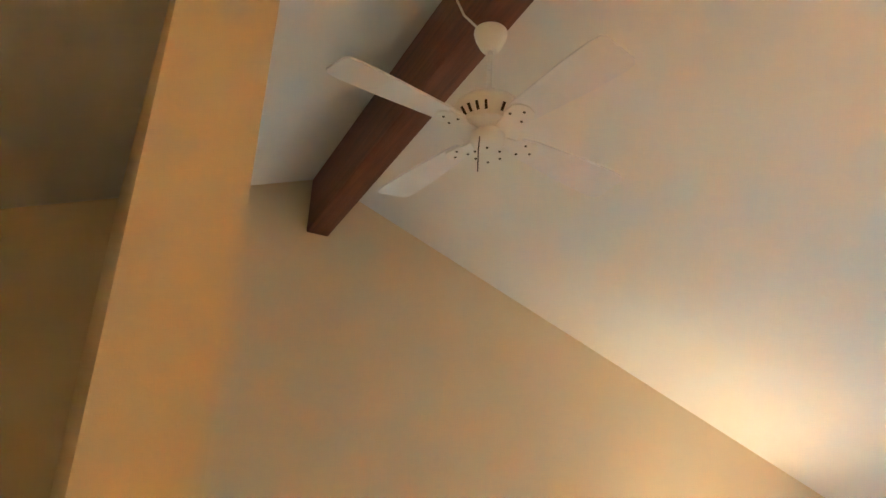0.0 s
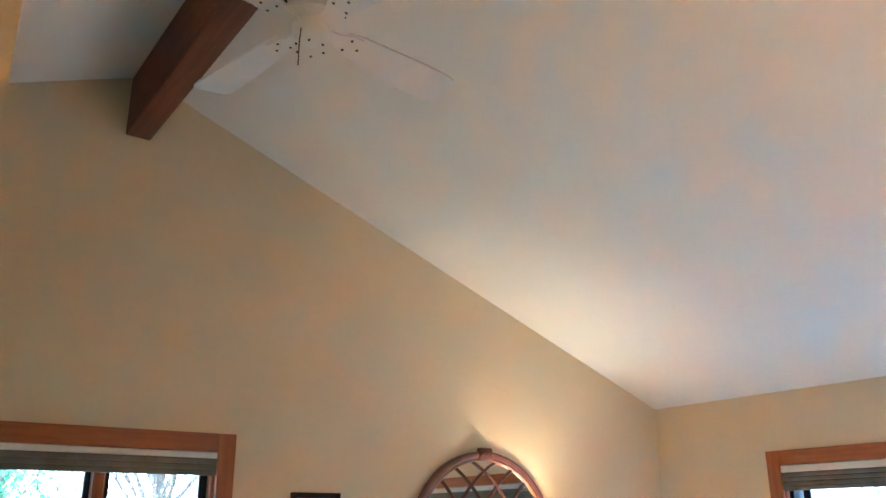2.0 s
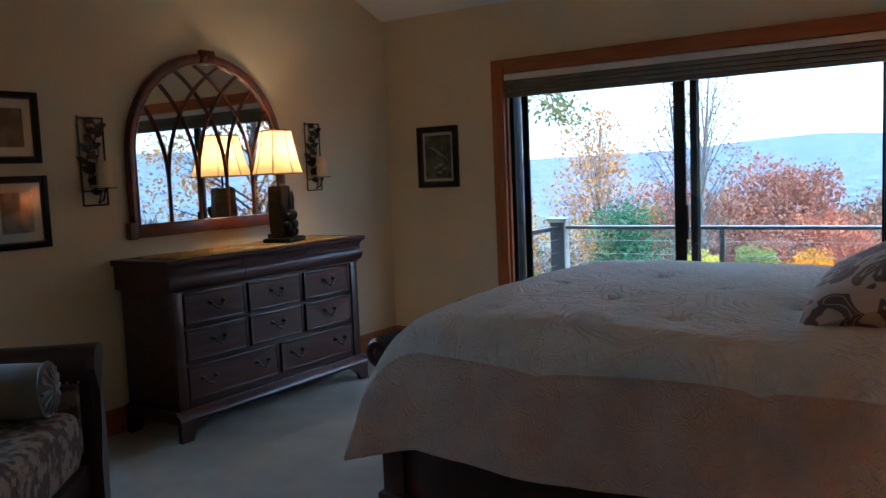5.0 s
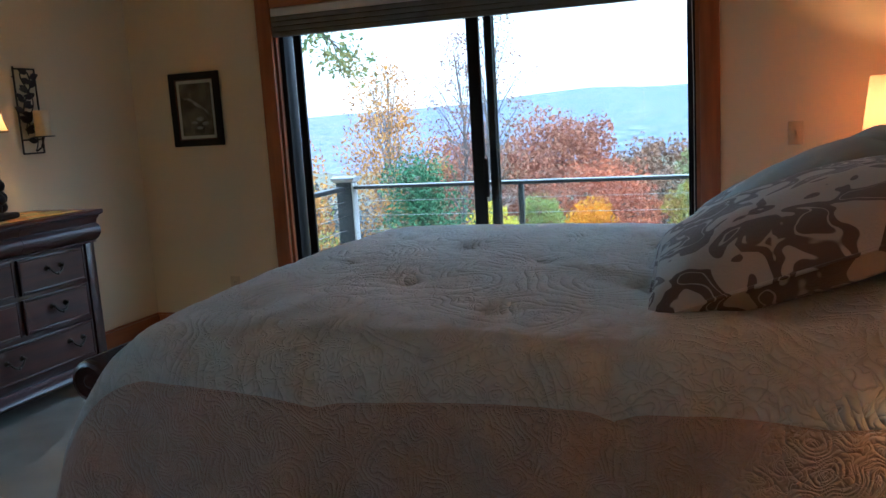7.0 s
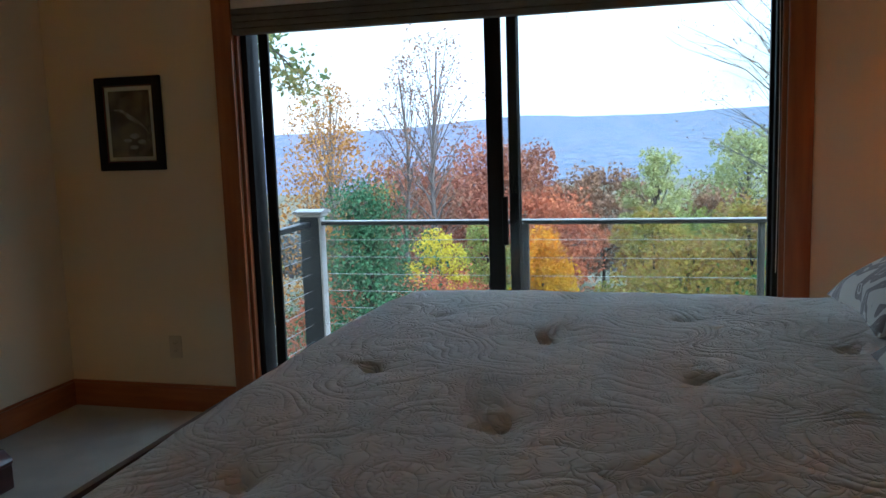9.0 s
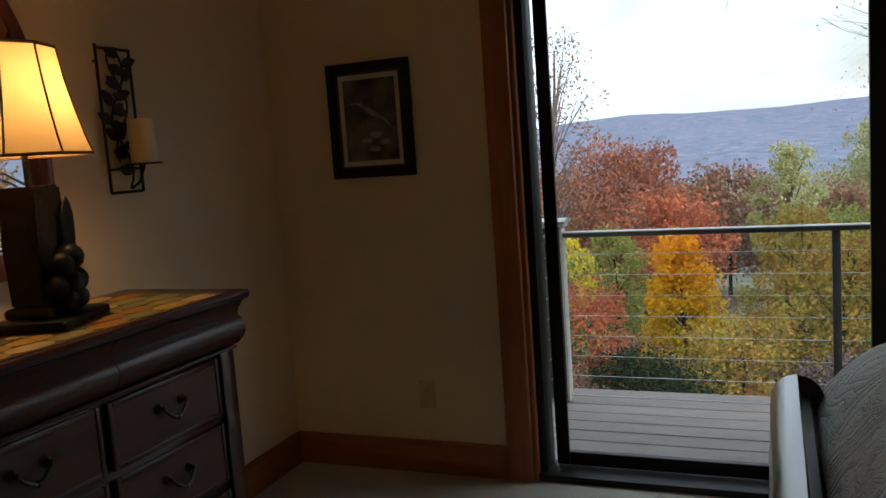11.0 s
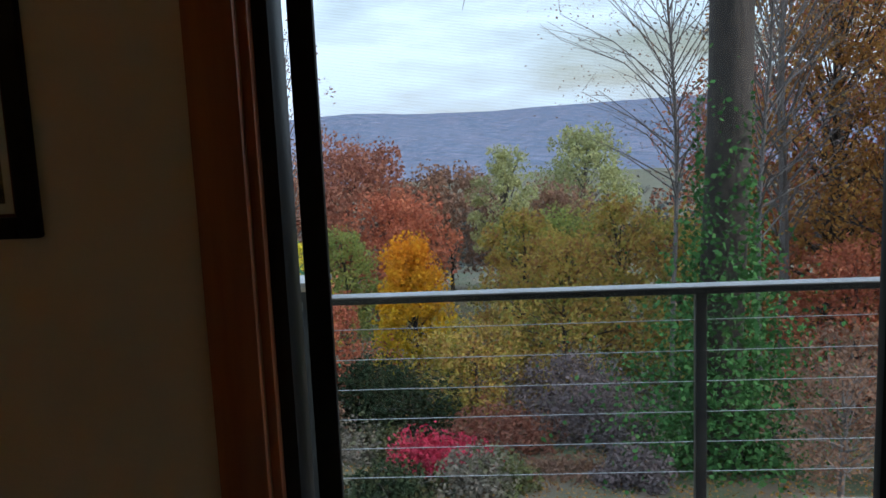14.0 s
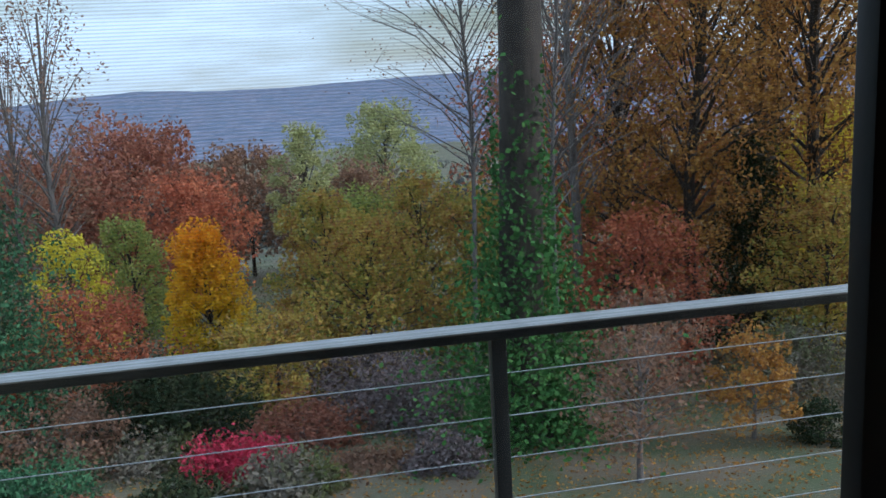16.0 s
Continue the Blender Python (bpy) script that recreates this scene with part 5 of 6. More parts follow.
# ---- trees ----
def leaf_mat(name, cols, trans=0.35, vary=0.0, zspan=None):
    m = bpy.data.materials.new(name)
    m.use_nodes = True
    n, l = m.node_tree.nodes, m.node_tree.links
    n.remove(n["Principled BSDF"])
    r = n.new("ShaderNodeValToRGB")
    e = r.color_ramp.elements
    e[0].color, e[1].color = (*cols[0], 1), (*cols[-1], 1)
    for k, c in enumerate(cols[1:-1]):
        q = e.new((k + 1) / (len(cols) - 1))
        q.color = (*c, 1)
    geo = n.new("ShaderNodeNewGeometry")
    co = n.new("ShaderNodeTexCoord")
    nz = n.new("ShaderNodeTexNoise")
    nz.inputs["Scale"].default_value, nz.inputs["Detail"].default_value = (vary or 0.7), 2
    l.new(co.outputs["Object"], nz.inputs["Vector"])
    mr = n.new("ShaderNodeMapRange")
    mr.inputs[1].default_value, mr.inputs[2].default_value = 0.3, 0.7
    l.new(nz.outputs["Fac"], mr.inputs[0])
    mx = n.new("ShaderNodeMix")
    mx.inputs[0].default_value = 0.72 if vary else 0.5
    if zspan:
        sp = n.new("ShaderNodeSeparateXYZ")
        l.new(co.outputs["Object"], sp.inputs[0])
        mr.inputs[1].default_value, mr.inputs[2].default_value = zspan
        l.new(sp.outputs[2], mr.inputs[0])
        mx.inputs[0].default_value = 0.7
    l.new(geo.outputs["Random Per Island"], mx.inputs[2])
    l.new(mr.outputs[0], mx.inputs[3])
    l.new(mx.outputs[0], r.inputs[0])
    d, t, x = n.new("ShaderNodeBsdfDiffuse"), n.new("ShaderNodeBsdfTranslucent"), n.new("ShaderNodeMixShader")
    x.inputs[0].default_value = trans
    for s in (d, t):
        l.new(r.outputs[0], s.inputs[0])
    l.new(d.outputs[0], x.inputs[1])
    l.new(t.outputs[0], x.inputs[2])
    l.new(x.outputs[0], n["Material Output"].inputs[0])
    return m


LEAF = {
    "rust": leaf_mat("rust_leaves", [(0.209, 0.068, 0.046), (0.439, 0.139, 0.081), (0.602, 0.231, 0.114)]),
    "red": leaf_mat("red_leaves", [(0.150, 0.062, 0.046), (0.310, 0.125, 0.084), (0.370, 0.200, 0.125)]),
    "brown": leaf_mat("brown_orange_leaves", [(0.150, 0.068, 0.030), (0.360, 0.165, 0.052), (0.480, 0.265, 0.070), (0.190, 0.085, 0.040), (0.20, 0.17, 0.06)]),
    "orange": leaf_mat("orange_yellow_leaves", [(0.22, 0.24, 0.03), (0.62, 0.44, 0.03), (0.78, 0.42, 0.03), (0.74, 0.24, 0.02)], zspan=(1.0, 5.6)),
    "yellow": leaf_mat("yellow_leaves", [(0.544, 0.471, 0.054), (0.800, 0.653, 0.073), (0.471, 0.435, 0.073)]),
    "olive": leaf_mat("olive_leaves", [(0.085, 0.125, 0.034), (0.290, 0.280, 0.065), (0.480, 0.340, 0.085), (0.350, 0.170, 0.065), (0.16, 0.13, 0.05)]),
    "lime": leaf_mat("yellow_green_leaves", [(0.168, 0.216, 0.066), (0.324, 0.348, 0.102), (0.480, 0.420, 0.108)]),
    "green": leaf_mat("ivy_leaves", [(0.033, 0.081, 0.029), (0.064, 0.154, 0.048), (0.109, 0.217, 0.064)], 0.2),
    "pine": leaf_mat("evergreen_needles", [(0.028, 0.071, 0.041), (0.060, 0.143, 0.071), (0.101, 0.193, 0.101)], 0.15),
    "dark": leaf_mat("dark_evergreen", [(0.017, 0.029, 0.017), (0.036, 0.051, 0.026), (0.087, 0.065, 0.029)], 0.15),
    "pink": leaf_mat("pinkish_brown_leaves", [(0.150, 0.085, 0.062), (0.260, 0.155, 0.110), (0.300, 0.155, 0.080)]),
    "magenta": leaf_mat("crimson_leaves", [(0.203, 0.029, 0.043), (0.493, 0.043, 0.087), (0.580, 0.102, 0.145)]),
    "twig": leaf_mat("grey_twigs", [(0.085, 0.070, 0.070), (0.175, 0.140, 0.142), (0.215, 0.140, 0.125)], 0.1),
    # leaf colours muted towards blue-grey, so aerial haze is in the paint
    "valley": leaf_mat("hazed_valley_leaves", [(0.085, 0.085, 0.10), (0.15, 0.12, 0.12), (0.075, 0.10, 0.105), (0.19, 0.15, 0.115), (0.11, 0.12, 0.13)], 0.2, 0.03),
    # lime leaves made paler and greyer to paint in distance haze
    "haze_lime": leaf_mat("hazed_yellow_green_leaves", [(0.24, 0.26, 0.12), (0.36, 0.37, 0.17), (0.46, 0.42, 0.18)]),
    "oak": leaf_mat("oak_leaves", [(0.06, 0.10, 0.05), (0.11, 0.16, 0.07), (0.20, 0.17, 0.06), (0.14, 0.18, 0.10)], 0.3),
    "scrub": leaf_mat("undergrowth", [(0.094, 0.085, 0.056), (0.189, 0.160, 0.133), (0.094, 0.113, 0.038), (0.246, 0.151, 0.075)], 0.2, 0.4),
}
BARK = mat("bark", (0.022, 0.017, 0.014), (0.058, 0.045, 0.037), 3, 0.95, 1.0, 14, stretch=(6, 6, 1), contrast=(0.35, 0.65))
PALEBARK = mat("pale_bark", (0.17, 0.15, 0.14), (0.10, 0.085, 0.08), 3, 0.95, 0.6, 14, stretch=(6, 6, 1))


def leaves(name, pts, size, rs, m, parent=None, flat=0.0, aspect=0.6):
    """One mesh of small four-sided leaves at the points."""
    n = len(pts)
    a = rs.normal(size=(n, 3))
    a[:, 2] *= 1 - flat
    a /= np.linalg.norm(a, axis=1, keepdims=True) + 1e-9
    b = np.cross(a, rs.normal(size=(n, 3)))
    b /= np.linalg.norm(b, axis=1, keepdims=True) + 1e-9
    s = size * rs.uniform(0.6, 1.4, size=(n, 1))
    a, b = a * s, b * s * aspect
    v = np.stack([pts - a, pts - b * 0.9 + a * 0.1, pts + a, pts + b * 0.9 + a * 0.1], axis=1).reshape(-1, 3)
    me = bpy.data.meshes.new(name)
    me.vertices.add(4 * n)
    me.vertices.foreach_set("co", v.ravel())
    me.loops.add(4 * n)
    me.loops.foreach_set("vertex_index", np.arange(4 * n, dtype=np.int32))
    me.polygons.add(n)
    me.polygons.foreach_set("loop_start", np.arange(0, 4 * n, 4, dtype=np.int32))
    me.update(calc_edges=True)
    me.materials.append(m)
    ob = new(name, me)
    ob.parent = parent
    return ob


TREE_SEED = [11]


def tree(x, y, ztop, width, leafkind, label, low=0.3, n=5200, size=0.075, clumps=46, bark=BARK, trunk_r=None, lean=0.0, spread=0.115, name="tree", limbs=1.0, upright=False, cat="tree", rise=0.8):
    """A tapered trunk with limbs, and a crown of leaf clumps round the limbs' ends. low: where the crown starts, as part of the height."""
    TREE_SEED[0] += 1
    rs = np.random.RandomState(TREE_SEED[0])
    zb = ground_z(x, y) - 0.15
    h = ztop - zb
    ob = thing(name, label, cat, (x, y, zb), group="trees outside" if cat == "tree" else "shrubs outside")
    tr = trunk_r or max(0.03, 0.016 * h)
    axis = [(lean * k * k / 64 * h + 0.02 * h * math.sin(k * 1.3 + x) * k / 8, 0.02 * h * math.cos(k * 0.9 + y) * k / 8, h * k / 8 * 0.93) for k in range(9)]
    bm = tube(bmesh.new(), axis, [tr * (1 - 0.10 * k) * (1.25 if k == 0 else 1) for k in range(9)], 9)
    ends = []
    w = width / 2
    for c in range(clumps):
        f = low + (1 - low) * (c + rs.uniform(0, 1)) / clumps
        g = (f - low) / (1 - low)
        ring = w * (0.35 + 1.0 * math.sin(math.pi * min(1, 0.16 + 0.84 * g)) ** 0.8) / 1.25 if not upright else w * (1.0 - 0.9 * g)
        ang = c * 2.399 + rs.uniform(-0.5, 0.5)
        rad = ring * rs.uniform(0.35, 1.0)
        j = min(7, int(f * rise * 8))
        g_ = min(0.999, f * rise * 8 - j) if j < 7 else 0.5
        base = tuple(axis[j][q] + (axis[j + 1][q] - axis[j][q]) * g_ for q in range(3))
        e = (axis[min(8, j + 1)][0] + rad * math.cos(ang), axis[min(8, j + 1)][1] + rad * math.sin(ang), f * h - 0.02 * h)
        ends.append(e)
        if rs.uniform() < limbs:
            midp = tuple(0.5 * (base[q] + e[q]) + (0.06 * rad if q == 2 else 0) + rs.uniform(-0.05, 0.05) * rad for q in range(3))
            tube(bm, [base, midp, e], [tr * 0.34 * (1 - 0.5 * g), tr * 0.20 * (1 - 0.5 * g), max(0.006, tr * 0.06)], 5, caps=False)
            for q in range(3):
                e2 = tuple(e[i] + rs.uniform(-0.22, 0.22) * w + (0.1 * w if i == 2 else 0) for i in range(3))
                tube(bm, [midp if q else e, e2], [max(0.006, tr * 0.09), 0.004], 4, caps=False)
    part("trunk", bm, bark, ob)
    n = int(n * 1.9)
    k = rs.randint(0, clumps, n)
    cen = np.array(ends)[k]
    sc_ = np.array([spread * width * rs.uniform(0.5, 1.3) for _ in range(clumps)])[k][:, None]
    d = rs.normal(size=(n, 3)) * np.array([1, 1, 0.62])
    d /= np.maximum(1.0, np.linalg.norm(d, axis=1, keepdims=True) / 1.5)
    pts = cen + d * sc_
    leaves("crown", pts, size * 0.95, rs, LEAF[leafkind], ob)
    return ob


def bush(x, y, ztop, width, leafkind, label, n=2600, size=0.055, bark=PALEBARK):
    return tree(x, y, ztop, width, leafkind, label, low=0.12, n=n, size=size, clumps=22, bark=bark, trunk_r=0.045, spread=0.15, name="shrub", cat="shrub")


# bare-topped trees and the red wood beyond the corner post
tree(38.1, 8.4, 7.0, 5.5, "pink", "tall half-bare tree with pale upright limbs", 0.30, 1500, 0.085, 40, PALEBARK, 0.22, spread=0.13, limbs=1.0)
tree(39.8, 10.6, 6.0, 4.5, "pink", "tall half-bare tree with a few pinkish leaves", 0.30, 1100, 0.085, 34, PALEBARK, 0.2, spread=0.13)
tree(58.5, 8.6, 0.4, 13, "red", "broad russet-red oak in full leaf", 0.25, 8500, 0.16)
tree(53.0, 13.5, -0.8, 11, "red", "broad russet-red oak behind thinner trees", 0.25, 6500, 0.16)
tree(50.0, 4.5, -2.6, 8, "rust", "low rust-brown tree in leaf", 0.2, 4500, 0.14)
tree(64.3, 1.5, -1.8, 9, "pink", "pale pinkish-brown tree far off", 0.25, 5000, 0.17)
tree(54.4, -2.6, 0.2, 4.2, "haze_lime", "slender yellow-green tree in leaf", 0.35, 3400, 0.12)
tree(74.0, -10.6, 1.1, 8.0, "haze_lime", "yellow-green weeping tree, leaf colour paled for haze", 0.3, 5200, 0.17)
tree(60.0, -7.0, -3.2, 8, "pink", "pinkish-brown tree below the ridge", 0.2, 4000, 0.15)
# the bright orange tree and its neighbours
tree(26.2, 1.1, -2.2, 4.4, "orange", "bright orange and yellow maple tree", 0.14, 7000, 0.075, 60, spread=0.09, upright=True)
tree(30.3, 6.2, -2.6, 3.0, "yellow", "yellow-green tree with loose foliage", 0.2, 3000, 0.075)
tree(34.7, 5.0, -2.8, 3.4, "lime", "light green tree with loose foliage", 0.2, 3400, 0.08)
tree(23.0, 4.4, -3.5, 4.6, "rust", "spreading rust-red tree on the slope", 0.2, 5200, 0.065)
tree(27.4, -2.7, -1.5, 3.6, "olive", "open olive-green tree turning brown", 0.2, 4200, 0.08)
tree(31.3, -4.6, -2.0, 4.2, "lime", "open green tree with yellowing top", 0.2, 4200, 0.085)
tree(29.0, -6.4, -1.3, 4.0, "olive", "open yellow-green tree in leaf", 0.2, 4400, 0.08)
tree(23.3, -3.8, -1.9, 4.0, "olive", "thin tree with sparse brown and olive leaves", 0.15, 4600, 0.07)
tree(25.0, -7.6, -1.6, 4.2, "olive", "open olive and brown tree", 0.15, 4600, 0.075)
tree(21.5, -1.0, -4.2, 4.0, "olive", "low olive-green tree under taller ones", 0.1, 4200, 0.065)
tree(20.3, 1.8, -5.0, 3.6, "dark", "dark low evergreen thicket tree", 0.08, 3800, 0.065)
tree(22.0, 7.5, -3.8, 4.0, "rust", "low rust-brown tree near the slope", 0.15, 4000, 0.07)
# evergreen and thin trees toward the open lawn
tree(19.7, 5.6, 0.0, 5.6, "pine", "young dark green pine tree", 0.06, 8500, 0.06, 80, upright=True, spread=0.12, cat="tree")
tree(37.1, 13.8, 4.6, 4.6, "brown", "tall thin tree with sparse brown leaves", 0.3, 2400, 0.09, 34, PALEBARK, 0.2, spread=0.15)
tree(30.0, 11.0, 2.5, 5.0, "brown", "tall thin tree with sparse tan leaves", 0.25, 2600, 0.08, 36, PALEBARK, 0.18, spread=0.15)
tree(27.0, 15.0, 1.0, 6.0, "brown", "rust-tan tree on the slope", 0.25, 4000, 0.09)
tree(33.5, 20.0, 0.0, 7.0, "lime", "green tree on the far lawn edge", 0.25, 4200, 0.1)
# woods on the uphill side
tree(24.0, -10.6, 9.5, 4.5, "brown", "thin grey-trunked tree with sparse leaves", 0.35, 1600, 0.075, 36, PALEBARK, 0.2, spread=0.14)
tree(20.0, -8.6, 7.0, 6.0, "twig", "bare grey twiggy tree beside the ivy trunk", 0.45, 900, 0.05, 60, PALEBARK, 0.10, spread=0.12, rise=0.86)
tree(27.1, -13.3, 9.0, 6.5, "brown", "tall oak with orange-brown leaves", 0.12, 9000, 0.085, 60)
tree(23.4, -14.3, 10.0, 6.5, "brown", "dark-trunked oak with orange-brown leaves", 0.22, 8000, 0.08, 56, trunk_r=0.24)
tree(28.4, -19.5, 10.0, 9.0, "brown", "broad orange-brown oak in leaf", 0.1, 10000, 0.1, 60)
tree(22.4, -17.8, 10.0, 7.0, "brown", "golden-brown oak at the wood's edge", 0.12, 9000, 0.085, 56)
tree(34.0, -16.0, 8.0, 9.0, "rust", "deep rust tree inside the wood", 0.08, 8000, 0.11, 50)
tree(36.0, -25.0, 11.0, 11.0, "brown", "tall brown oak inside the wood", 0.08, 8000, 0.13, 50)
tree(30.0, -11.0, 3.0, 6.0, "rust", "rust-red tree behind the ivy trunk", 0.1, 6500, 0.09, 46)
tree(22.6, -15.8, -0.2, 3.6, "dark", "dark evergreen among brown oaks", 0.06, 6000, 0.07, 50, upright=True, spread=0.13)
tree(26.0, -21.0, 0.5, 5.0, "yellow", "yellowing understory tree among oaks", 0.1, 4600, 0.085)
tree(19.0, -16.0, -1.5, 4.0, "olive", "olive understory tree among oaks", 0.1, 4600, 0.07)
tree(21.0, -11.5, -2.2, 4.2, "rust", "rust understory tree among oaks", 0.1, 4600, 0.07)
tree(17.8, -20.0, 9.0, 7.0, "brown", "tall golden-brown oak in leaf", 0.12, 8000, 0.085, 50)
tree(21.2, -6.6, 8.5, 6.0, "pink", "bare grey tree with fine spreading twigs", 0.50, 900, 0.04, 66, PALEBARK, 0.085, spread=0.14, rise=0.86)
# small trees and shrubs by the lawn
tree(12.3, -7.5, -2.75, 2.5, "pink", "small dogwood with pinkish-grey leaves", 0.35, 1000, 0.05, 30, PALEBARK, 0.07, spread=0.15)
tree(13.9, -10.7, -3.6, 1.9, "brown", "small orange-leaved tree on the lawn", 0.3, 1300, 0.055, 22, PALEBARK, 0.05)
tree(15.6, -9.0, -3.0, 3.0, "pink", "small tree with grey-pink foliage", 0.3, 1200, 0.06, 26, PALEBARK, 0.06)
bush(16.2, -0.2, -5.75, 2.4, "magenta", "crimson burning bush on the slope", 3200)
bush(18.0, -1.6, -5.8, 2.6, "red", "red-leaved shrub behind the crimson bush")
bush(17.2, 1.8, -5.9, 2.4, "scrub", "low tangled grey-green shrub")
bush(20.4, -3.6, -5.0, 3.6, "twig", "bare purplish-grey twiggy shrub", 3000)
bush(18.4, -4.2, -5.2, 3.0, "twig", "bare purplish-grey twiggy shrub by the ivy trunk", 2600)
bush(15.2, -2.9, -6.0, 2.0, "pink", "low pinkish-brown shrub on the slope", 1900)
bush(13.2, -11.7, -4.95, 1.0, "dark", "small rounded dark green shrub on the lawn", 1900, 0.035)
bush(16.6, -13.5, -4.6, 2.6, "scrub", "brushy undergrowth shrub at the wood's edge")
bush(15.6, 3.8, -5.6, 2.6, "pine", "dark green shrub on the slope")
bush(13.6, 2.4, -5.4, 1.8, "red", "low dull red shrub on the slope", 1700)
bush(14.2, -1.2, -5.35, 2.2, "scrub", "tangled grey-brown shrub on the slope", 2200)
bush(13.4, 0.6, -5.2, 2.0, "dark", "dark green shrub on the slope", 2200)
bush(14.6, -4.4, -5.4, 1.8, "twig", "bare grey twiggy shrub on the slope", 1600)
bush(17.0, -6.9, -5.2, 2.2, "twig", "bare grey twiggy shrub behind the ivy trunk", 1800)
bush(19.2, 0.6, -5.2, 3.0, "dark", "dark evergreen shrub under the maple", 2600)
bush(18.0, 3.6, -5.0, 3.0, "pink", "pinkish-brown shrub on the slope", 2200)
# by the gable window
tree(-1.6, 7.3, 6.5, 4.2, "lime", "ivy-clad tree outside the gable window", 0.2, 9000, 0.032, 60, BARK, 0.16)
tree(-4.3, 6.6, 4.5, 3.4, "pine", "soft green pine outside the gable window", 0.05, 15000, 0.028, 90, upright=True, spread=0.11)
tree(1.2, 9.5, 6.0, 4.5, "brown", "sparse brown-leaved tree outside the gable window", 0.2, 4500, 0.032, 50, PALEBARK, 0.12)
tree(-3.0, 12.0, 7.0, 6.0, "lime", "light green tree beyond the gable window", 0.15, 11000, 0.05, 60)
tree(3.5, 14.0, 6.0, 6.0, "olive", "olive tree beyond the gable window", 0.15, 9000, 0.05, 60)
# a bough that hangs into view over the deck's corner
def oak_bough():
    """An oak that stands aside, with a long bough that droops towards the deck."""
    x, y = 9.4, 7.2
    zb = ground_z(x, y) - 0.15
    ob = thing("tree", "oak with a leafy green bough drooping near the deck", "tree", (x, y, zb), group="trees outside")
    h = 7.5 - zb
    bm = tube(bmesh.new(), [(0.05 * math.sin(k), 0.04 * k, h * k / 8) for k in range(9)], [0.24 - 0.024 * k for k in range(9)], 10)
    rs = np.random.RandomState(41)
    ends = []
    z0 = 4.2 - zb
    main = [(0, 0.1, z0), (-0.2, -1.4, z0 + 0.25), (-0.5, -2.8, z0 - 0.25), (-0.7, -3.9, z0 - 1.0), (-0.8, -4.7, z0 - 1.75)]
    tube(bm, main, [0.10, 0.075, 0.05, 0.03, 0.010], 7, caps=False)
    for p, q in zip(main[1:], main[2:]):
        for c in range(9):
            f = rs.uniform()
            a = tuple(p[i] + (q[i] - p[i]) * f for i in range(3))
            e = (a[0] + rs.uniform(-0.7, 0.5), a[1] + rs.uniform(-0.55, 0.35), a[2] + rs.uniform(-0.75, 0.45))
            tube(bm, [a, e], [0.014, 0.004], 4, caps=False)
            ends.append(e)
    for c in range(26):
        a = c * 2.4
        r = rs.uniform(0.8, 2.2)
        z = h * rs.uniform(0.55, 0.98)
        e = (r * math.cos(a), abs(r * math.sin(a)) * 0.9, z)
        tube(bm, [(0, 0.2, z - 0.5), e], [0.05, 0.012], 5, caps=False)
        ends.append(e)
    part("trunk", bm, BARK, ob)
    k = rs.randint(0, len(ends), 4200)
    leaves("crown", np.array(ends)[k] + rs.normal(size=(4200, 3)) * np.array([0.17, 0.17, 0.13]), 0.055, rs, LEAF["oak"], ob)


oak_bough()

# ---- ivy-covered trunk ----
IX, IY = 15.8, -6.45
iz = ground_z(IX, IY) - 0.2
ivy = thing("ivy_tree", "large dark tree trunk wrapped in green ivy", "tree", (IX, IY, iz), group="trees outside")
hh = 20.0
bm = tube(bmesh.new(), [(0.05 * math.sin(k * 0.7) + 0.012 * k, 0.06 * math.sin(k * 0.5 + 1) - 0.012 * k, hh * k / 16) for k in range(17)], [0.62] + [0.50 - 0.010 * k for k in range(1, 17)], 22)
for v in bm.verts:
    a = math.atan2(v.co.y, v.co.x)
    v.co.xy *= 1 + 0.05 * math.sin(a * 5 + v.co.z * 0.3) + 0.03 * noise.noise(Vector((a * 3, v.co.z, 0)))
part("trunk", bm, BARK, ivy)
bm = bmesh.new()
rl = random.Random(3)
for k in range(16):
    z = 12.5 + k * 0.47
    a = k * 2.4
    r1 = rl.uniform(1.6, 3.4)
    p0, p2 = (0.3 * math.cos(a), 0.3 * math.sin(a), z), (r1 * math.cos(a), r1 * math.sin(a), z + rl.uniform(-0.4, 1.2))
    p1 = tuple(0.5 * (p0[i] + p2[i]) + rl.uniform(-0.25, 0.25) for i in range(3))
    tube(bm, [p0, p1, p2], [0.09, 0.05, 0.015], 6, caps=False)
    for q in range(5):
        p3 = tuple(p2[i] + rl.uniform(-1.0, 1.0) for i in range(3))
        tube(bm, [p1 if q % 2 else p2, p3], [0.022, 0.006], 4, caps=False)
reach = [(0, 0.3, 7.2 - iz), (-1.2, 2.0, 6.6 - iz), (-2.4, 3.9, 5.2 - iz), (-3.0, 4.8, 4.3 - iz)]
tube(bm, reach, [0.10, 0.07, 0.04, 0.018], 6, caps=False)
for q in range(9):
    p0 = Vector(reach[2]).lerp(Vector(reach[3]), q / 8)
    p1 = p0 + Vector((rl.uniform(-0.3, 0.3), rl.uniform(-0.1, 0.5), rl.uniform(-0.7, -0.3)))
    p2 = p1 + Vector((rl.uniform(-0.3, 0.3), rl.uniform(-0.3, 0.4), rl.uniform(-0.45, 0.0)))
    tube(bm, [p0, p1, p2], [0.012, 0.008, 0.004], 5, caps=False)
part("limbs", bm, BARK, ivy)
rs = np.random.RandomState(77)
n = 11000
f = rs.beta(1.0, 3.0, n)
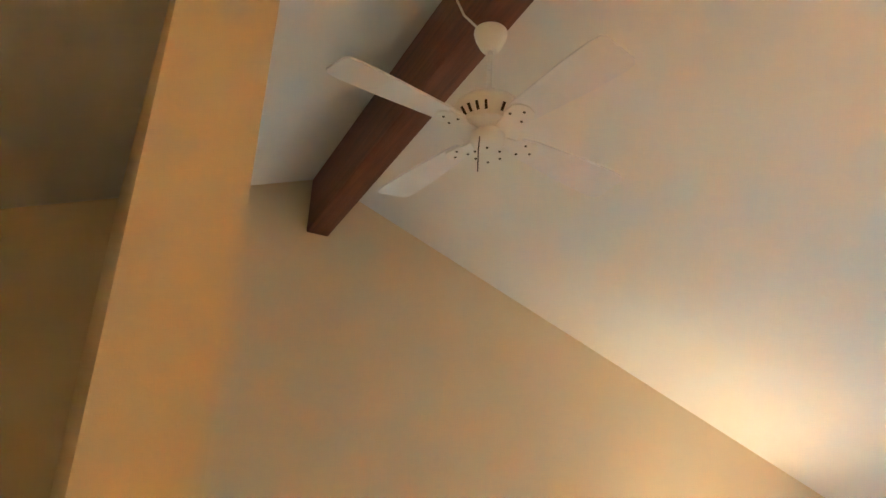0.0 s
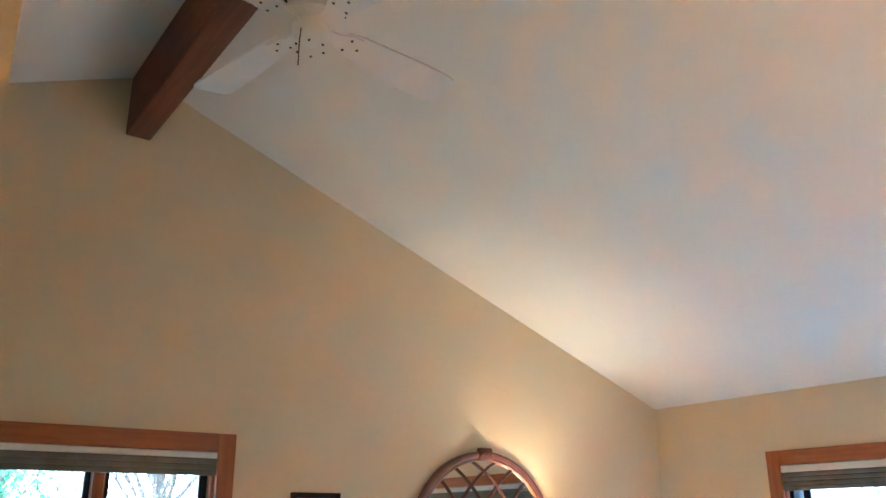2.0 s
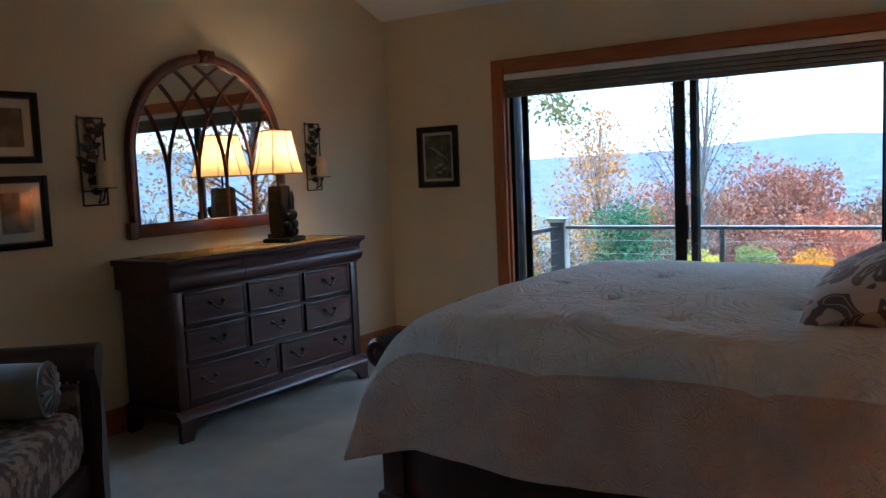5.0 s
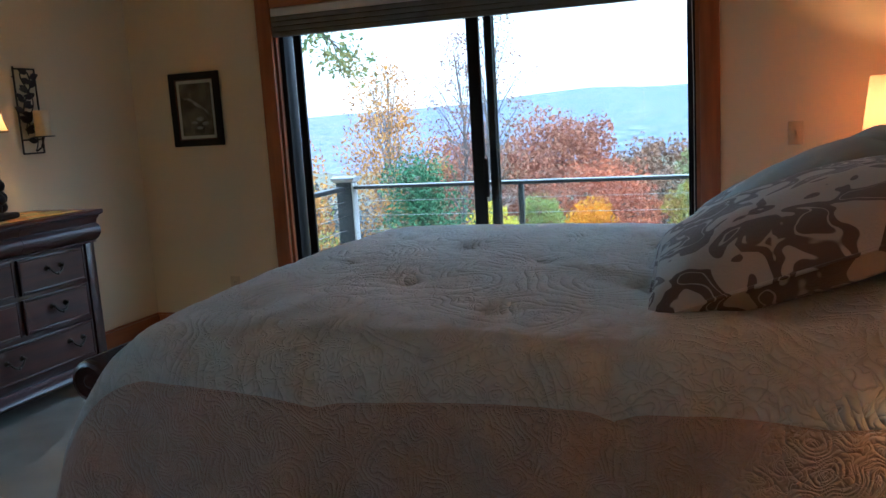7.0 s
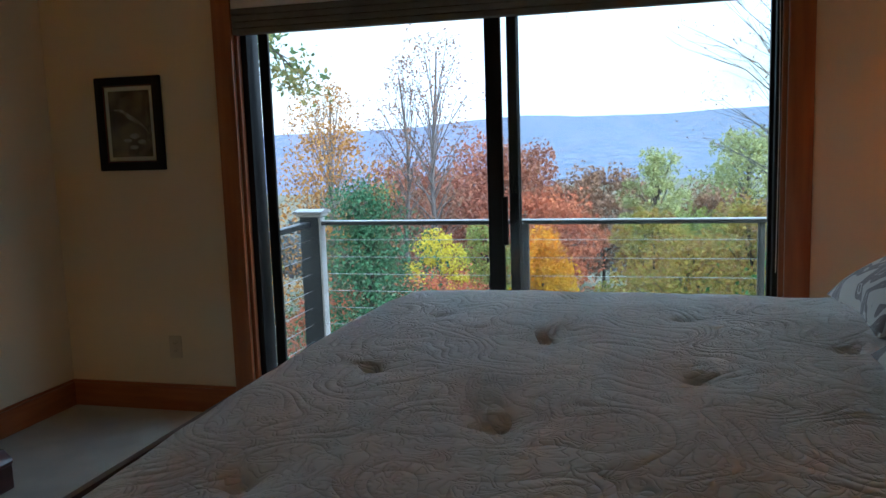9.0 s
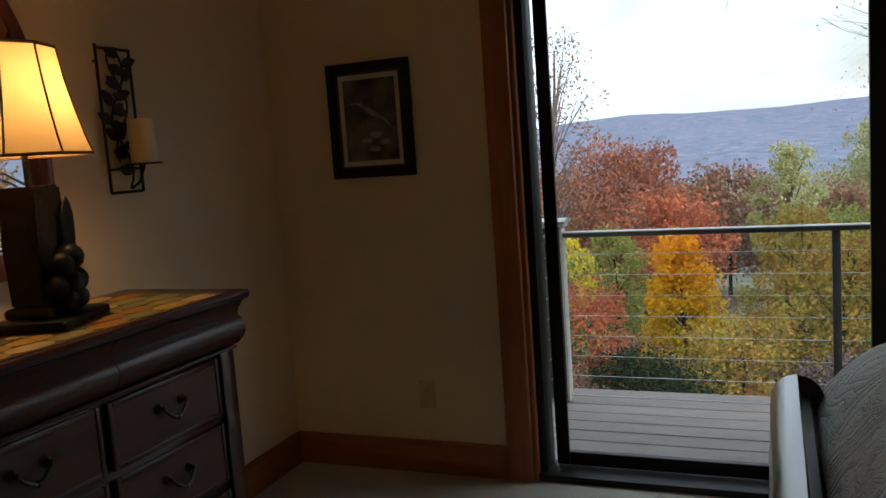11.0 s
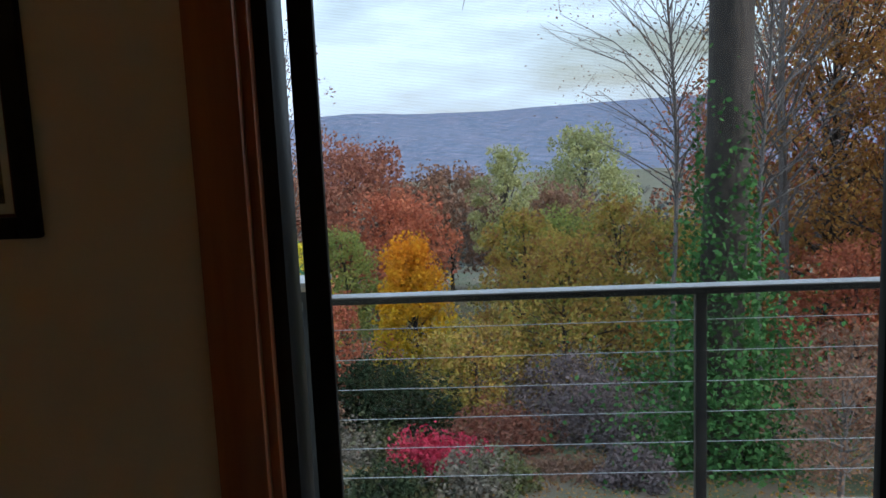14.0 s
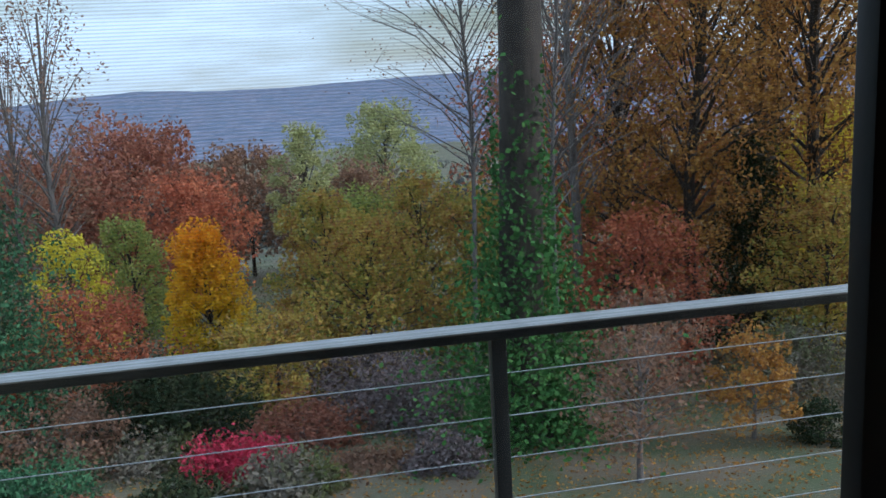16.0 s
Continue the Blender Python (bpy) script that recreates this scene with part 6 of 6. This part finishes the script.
ang = rs.uniform(0, 2 * math.pi, n)
zz = f * 9.2
out = 0.50 + np.abs(rs.normal(size=n)) * (0.06 + 1.05 * np.exp(-((zz - 1.6) / 3.0) ** 2)) * (0.55 + 0.75 * np.sin(ang * 3 + zz * 1.1) ** 2)
leaves("ivy_leaves", np.stack([out * np.cos(ang), out * np.sin(ang), zz + 0.1], 1), 0.06, rs, LEAF["green"], ivy, aspect=0.8)
tagged(ivy.children[-1], "dense green ivy")

# ---- far woods and undergrowth ----
rs = np.random.RandomState(5)
pts, sizes = [], []
for k in range(2600):
    r = 95 * (8.5 ** rs.uniform(0, 1))
    az = radians(rs.uniform(-75, 95))
    x, y = r * math.cos(az), r * math.sin(az)
    hgt = rs.uniform(6, 11)
    w = rs.uniform(3, 5.5)
    m_ = int(90 if r < 200 else 40)
    d = rs.normal(size=(m_, 3))
    d /= np.maximum(0.8, np.linalg.norm(d, axis=1, keepdims=True))
    pts.append(np.array([x, y, ground_z(x, y) + hgt * 0.55]) + d * np.array([w, w, hgt * 0.45]) * rs.uniform(0.5, 1, size=(m_, 1)))
# these leaves carry the painted haze of distance
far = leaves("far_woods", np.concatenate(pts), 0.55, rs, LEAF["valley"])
tagged(far, "distant autumn woods down the valley, haze painted into the leaf colour", "woods", kind="stuff")
pts = []
for k in range(620):
    x, y = rs.uniform(17, 62), rs.uniform(-34, 26)
    if y > -7 and x < 20:
        continue
    m_ = 110
    w = rs.uniform(0.6, 1.5)
    d = rs.normal(size=(m_, 3)) * np.array([w, w, 0.55])
    pts.append(np.array([x, y, ground_z(x, y) + 0.6]) + d)
tagged(leaves("undergrowth", np.concatenate(pts), 0.08, rs, LEAF["scrub"]), "tangled brown and green undergrowth on the slope", "undergrowth", kind="stuff")
n = 26000
gx, gy = rs.uniform(6, 22, n), rs.uniform(-18, 5, n)
gz = np.array([ground_z(a, b) for a, b in zip(gx, gy)]) + 0.02
tagged(leaves("leaf_litter", np.stack([gx, gy, gz], 1), 0.035, rs, LEAF["brown"], flat=0.9), "fallen brown leaves scattered over the lawn", "leaves", kind="stuff")
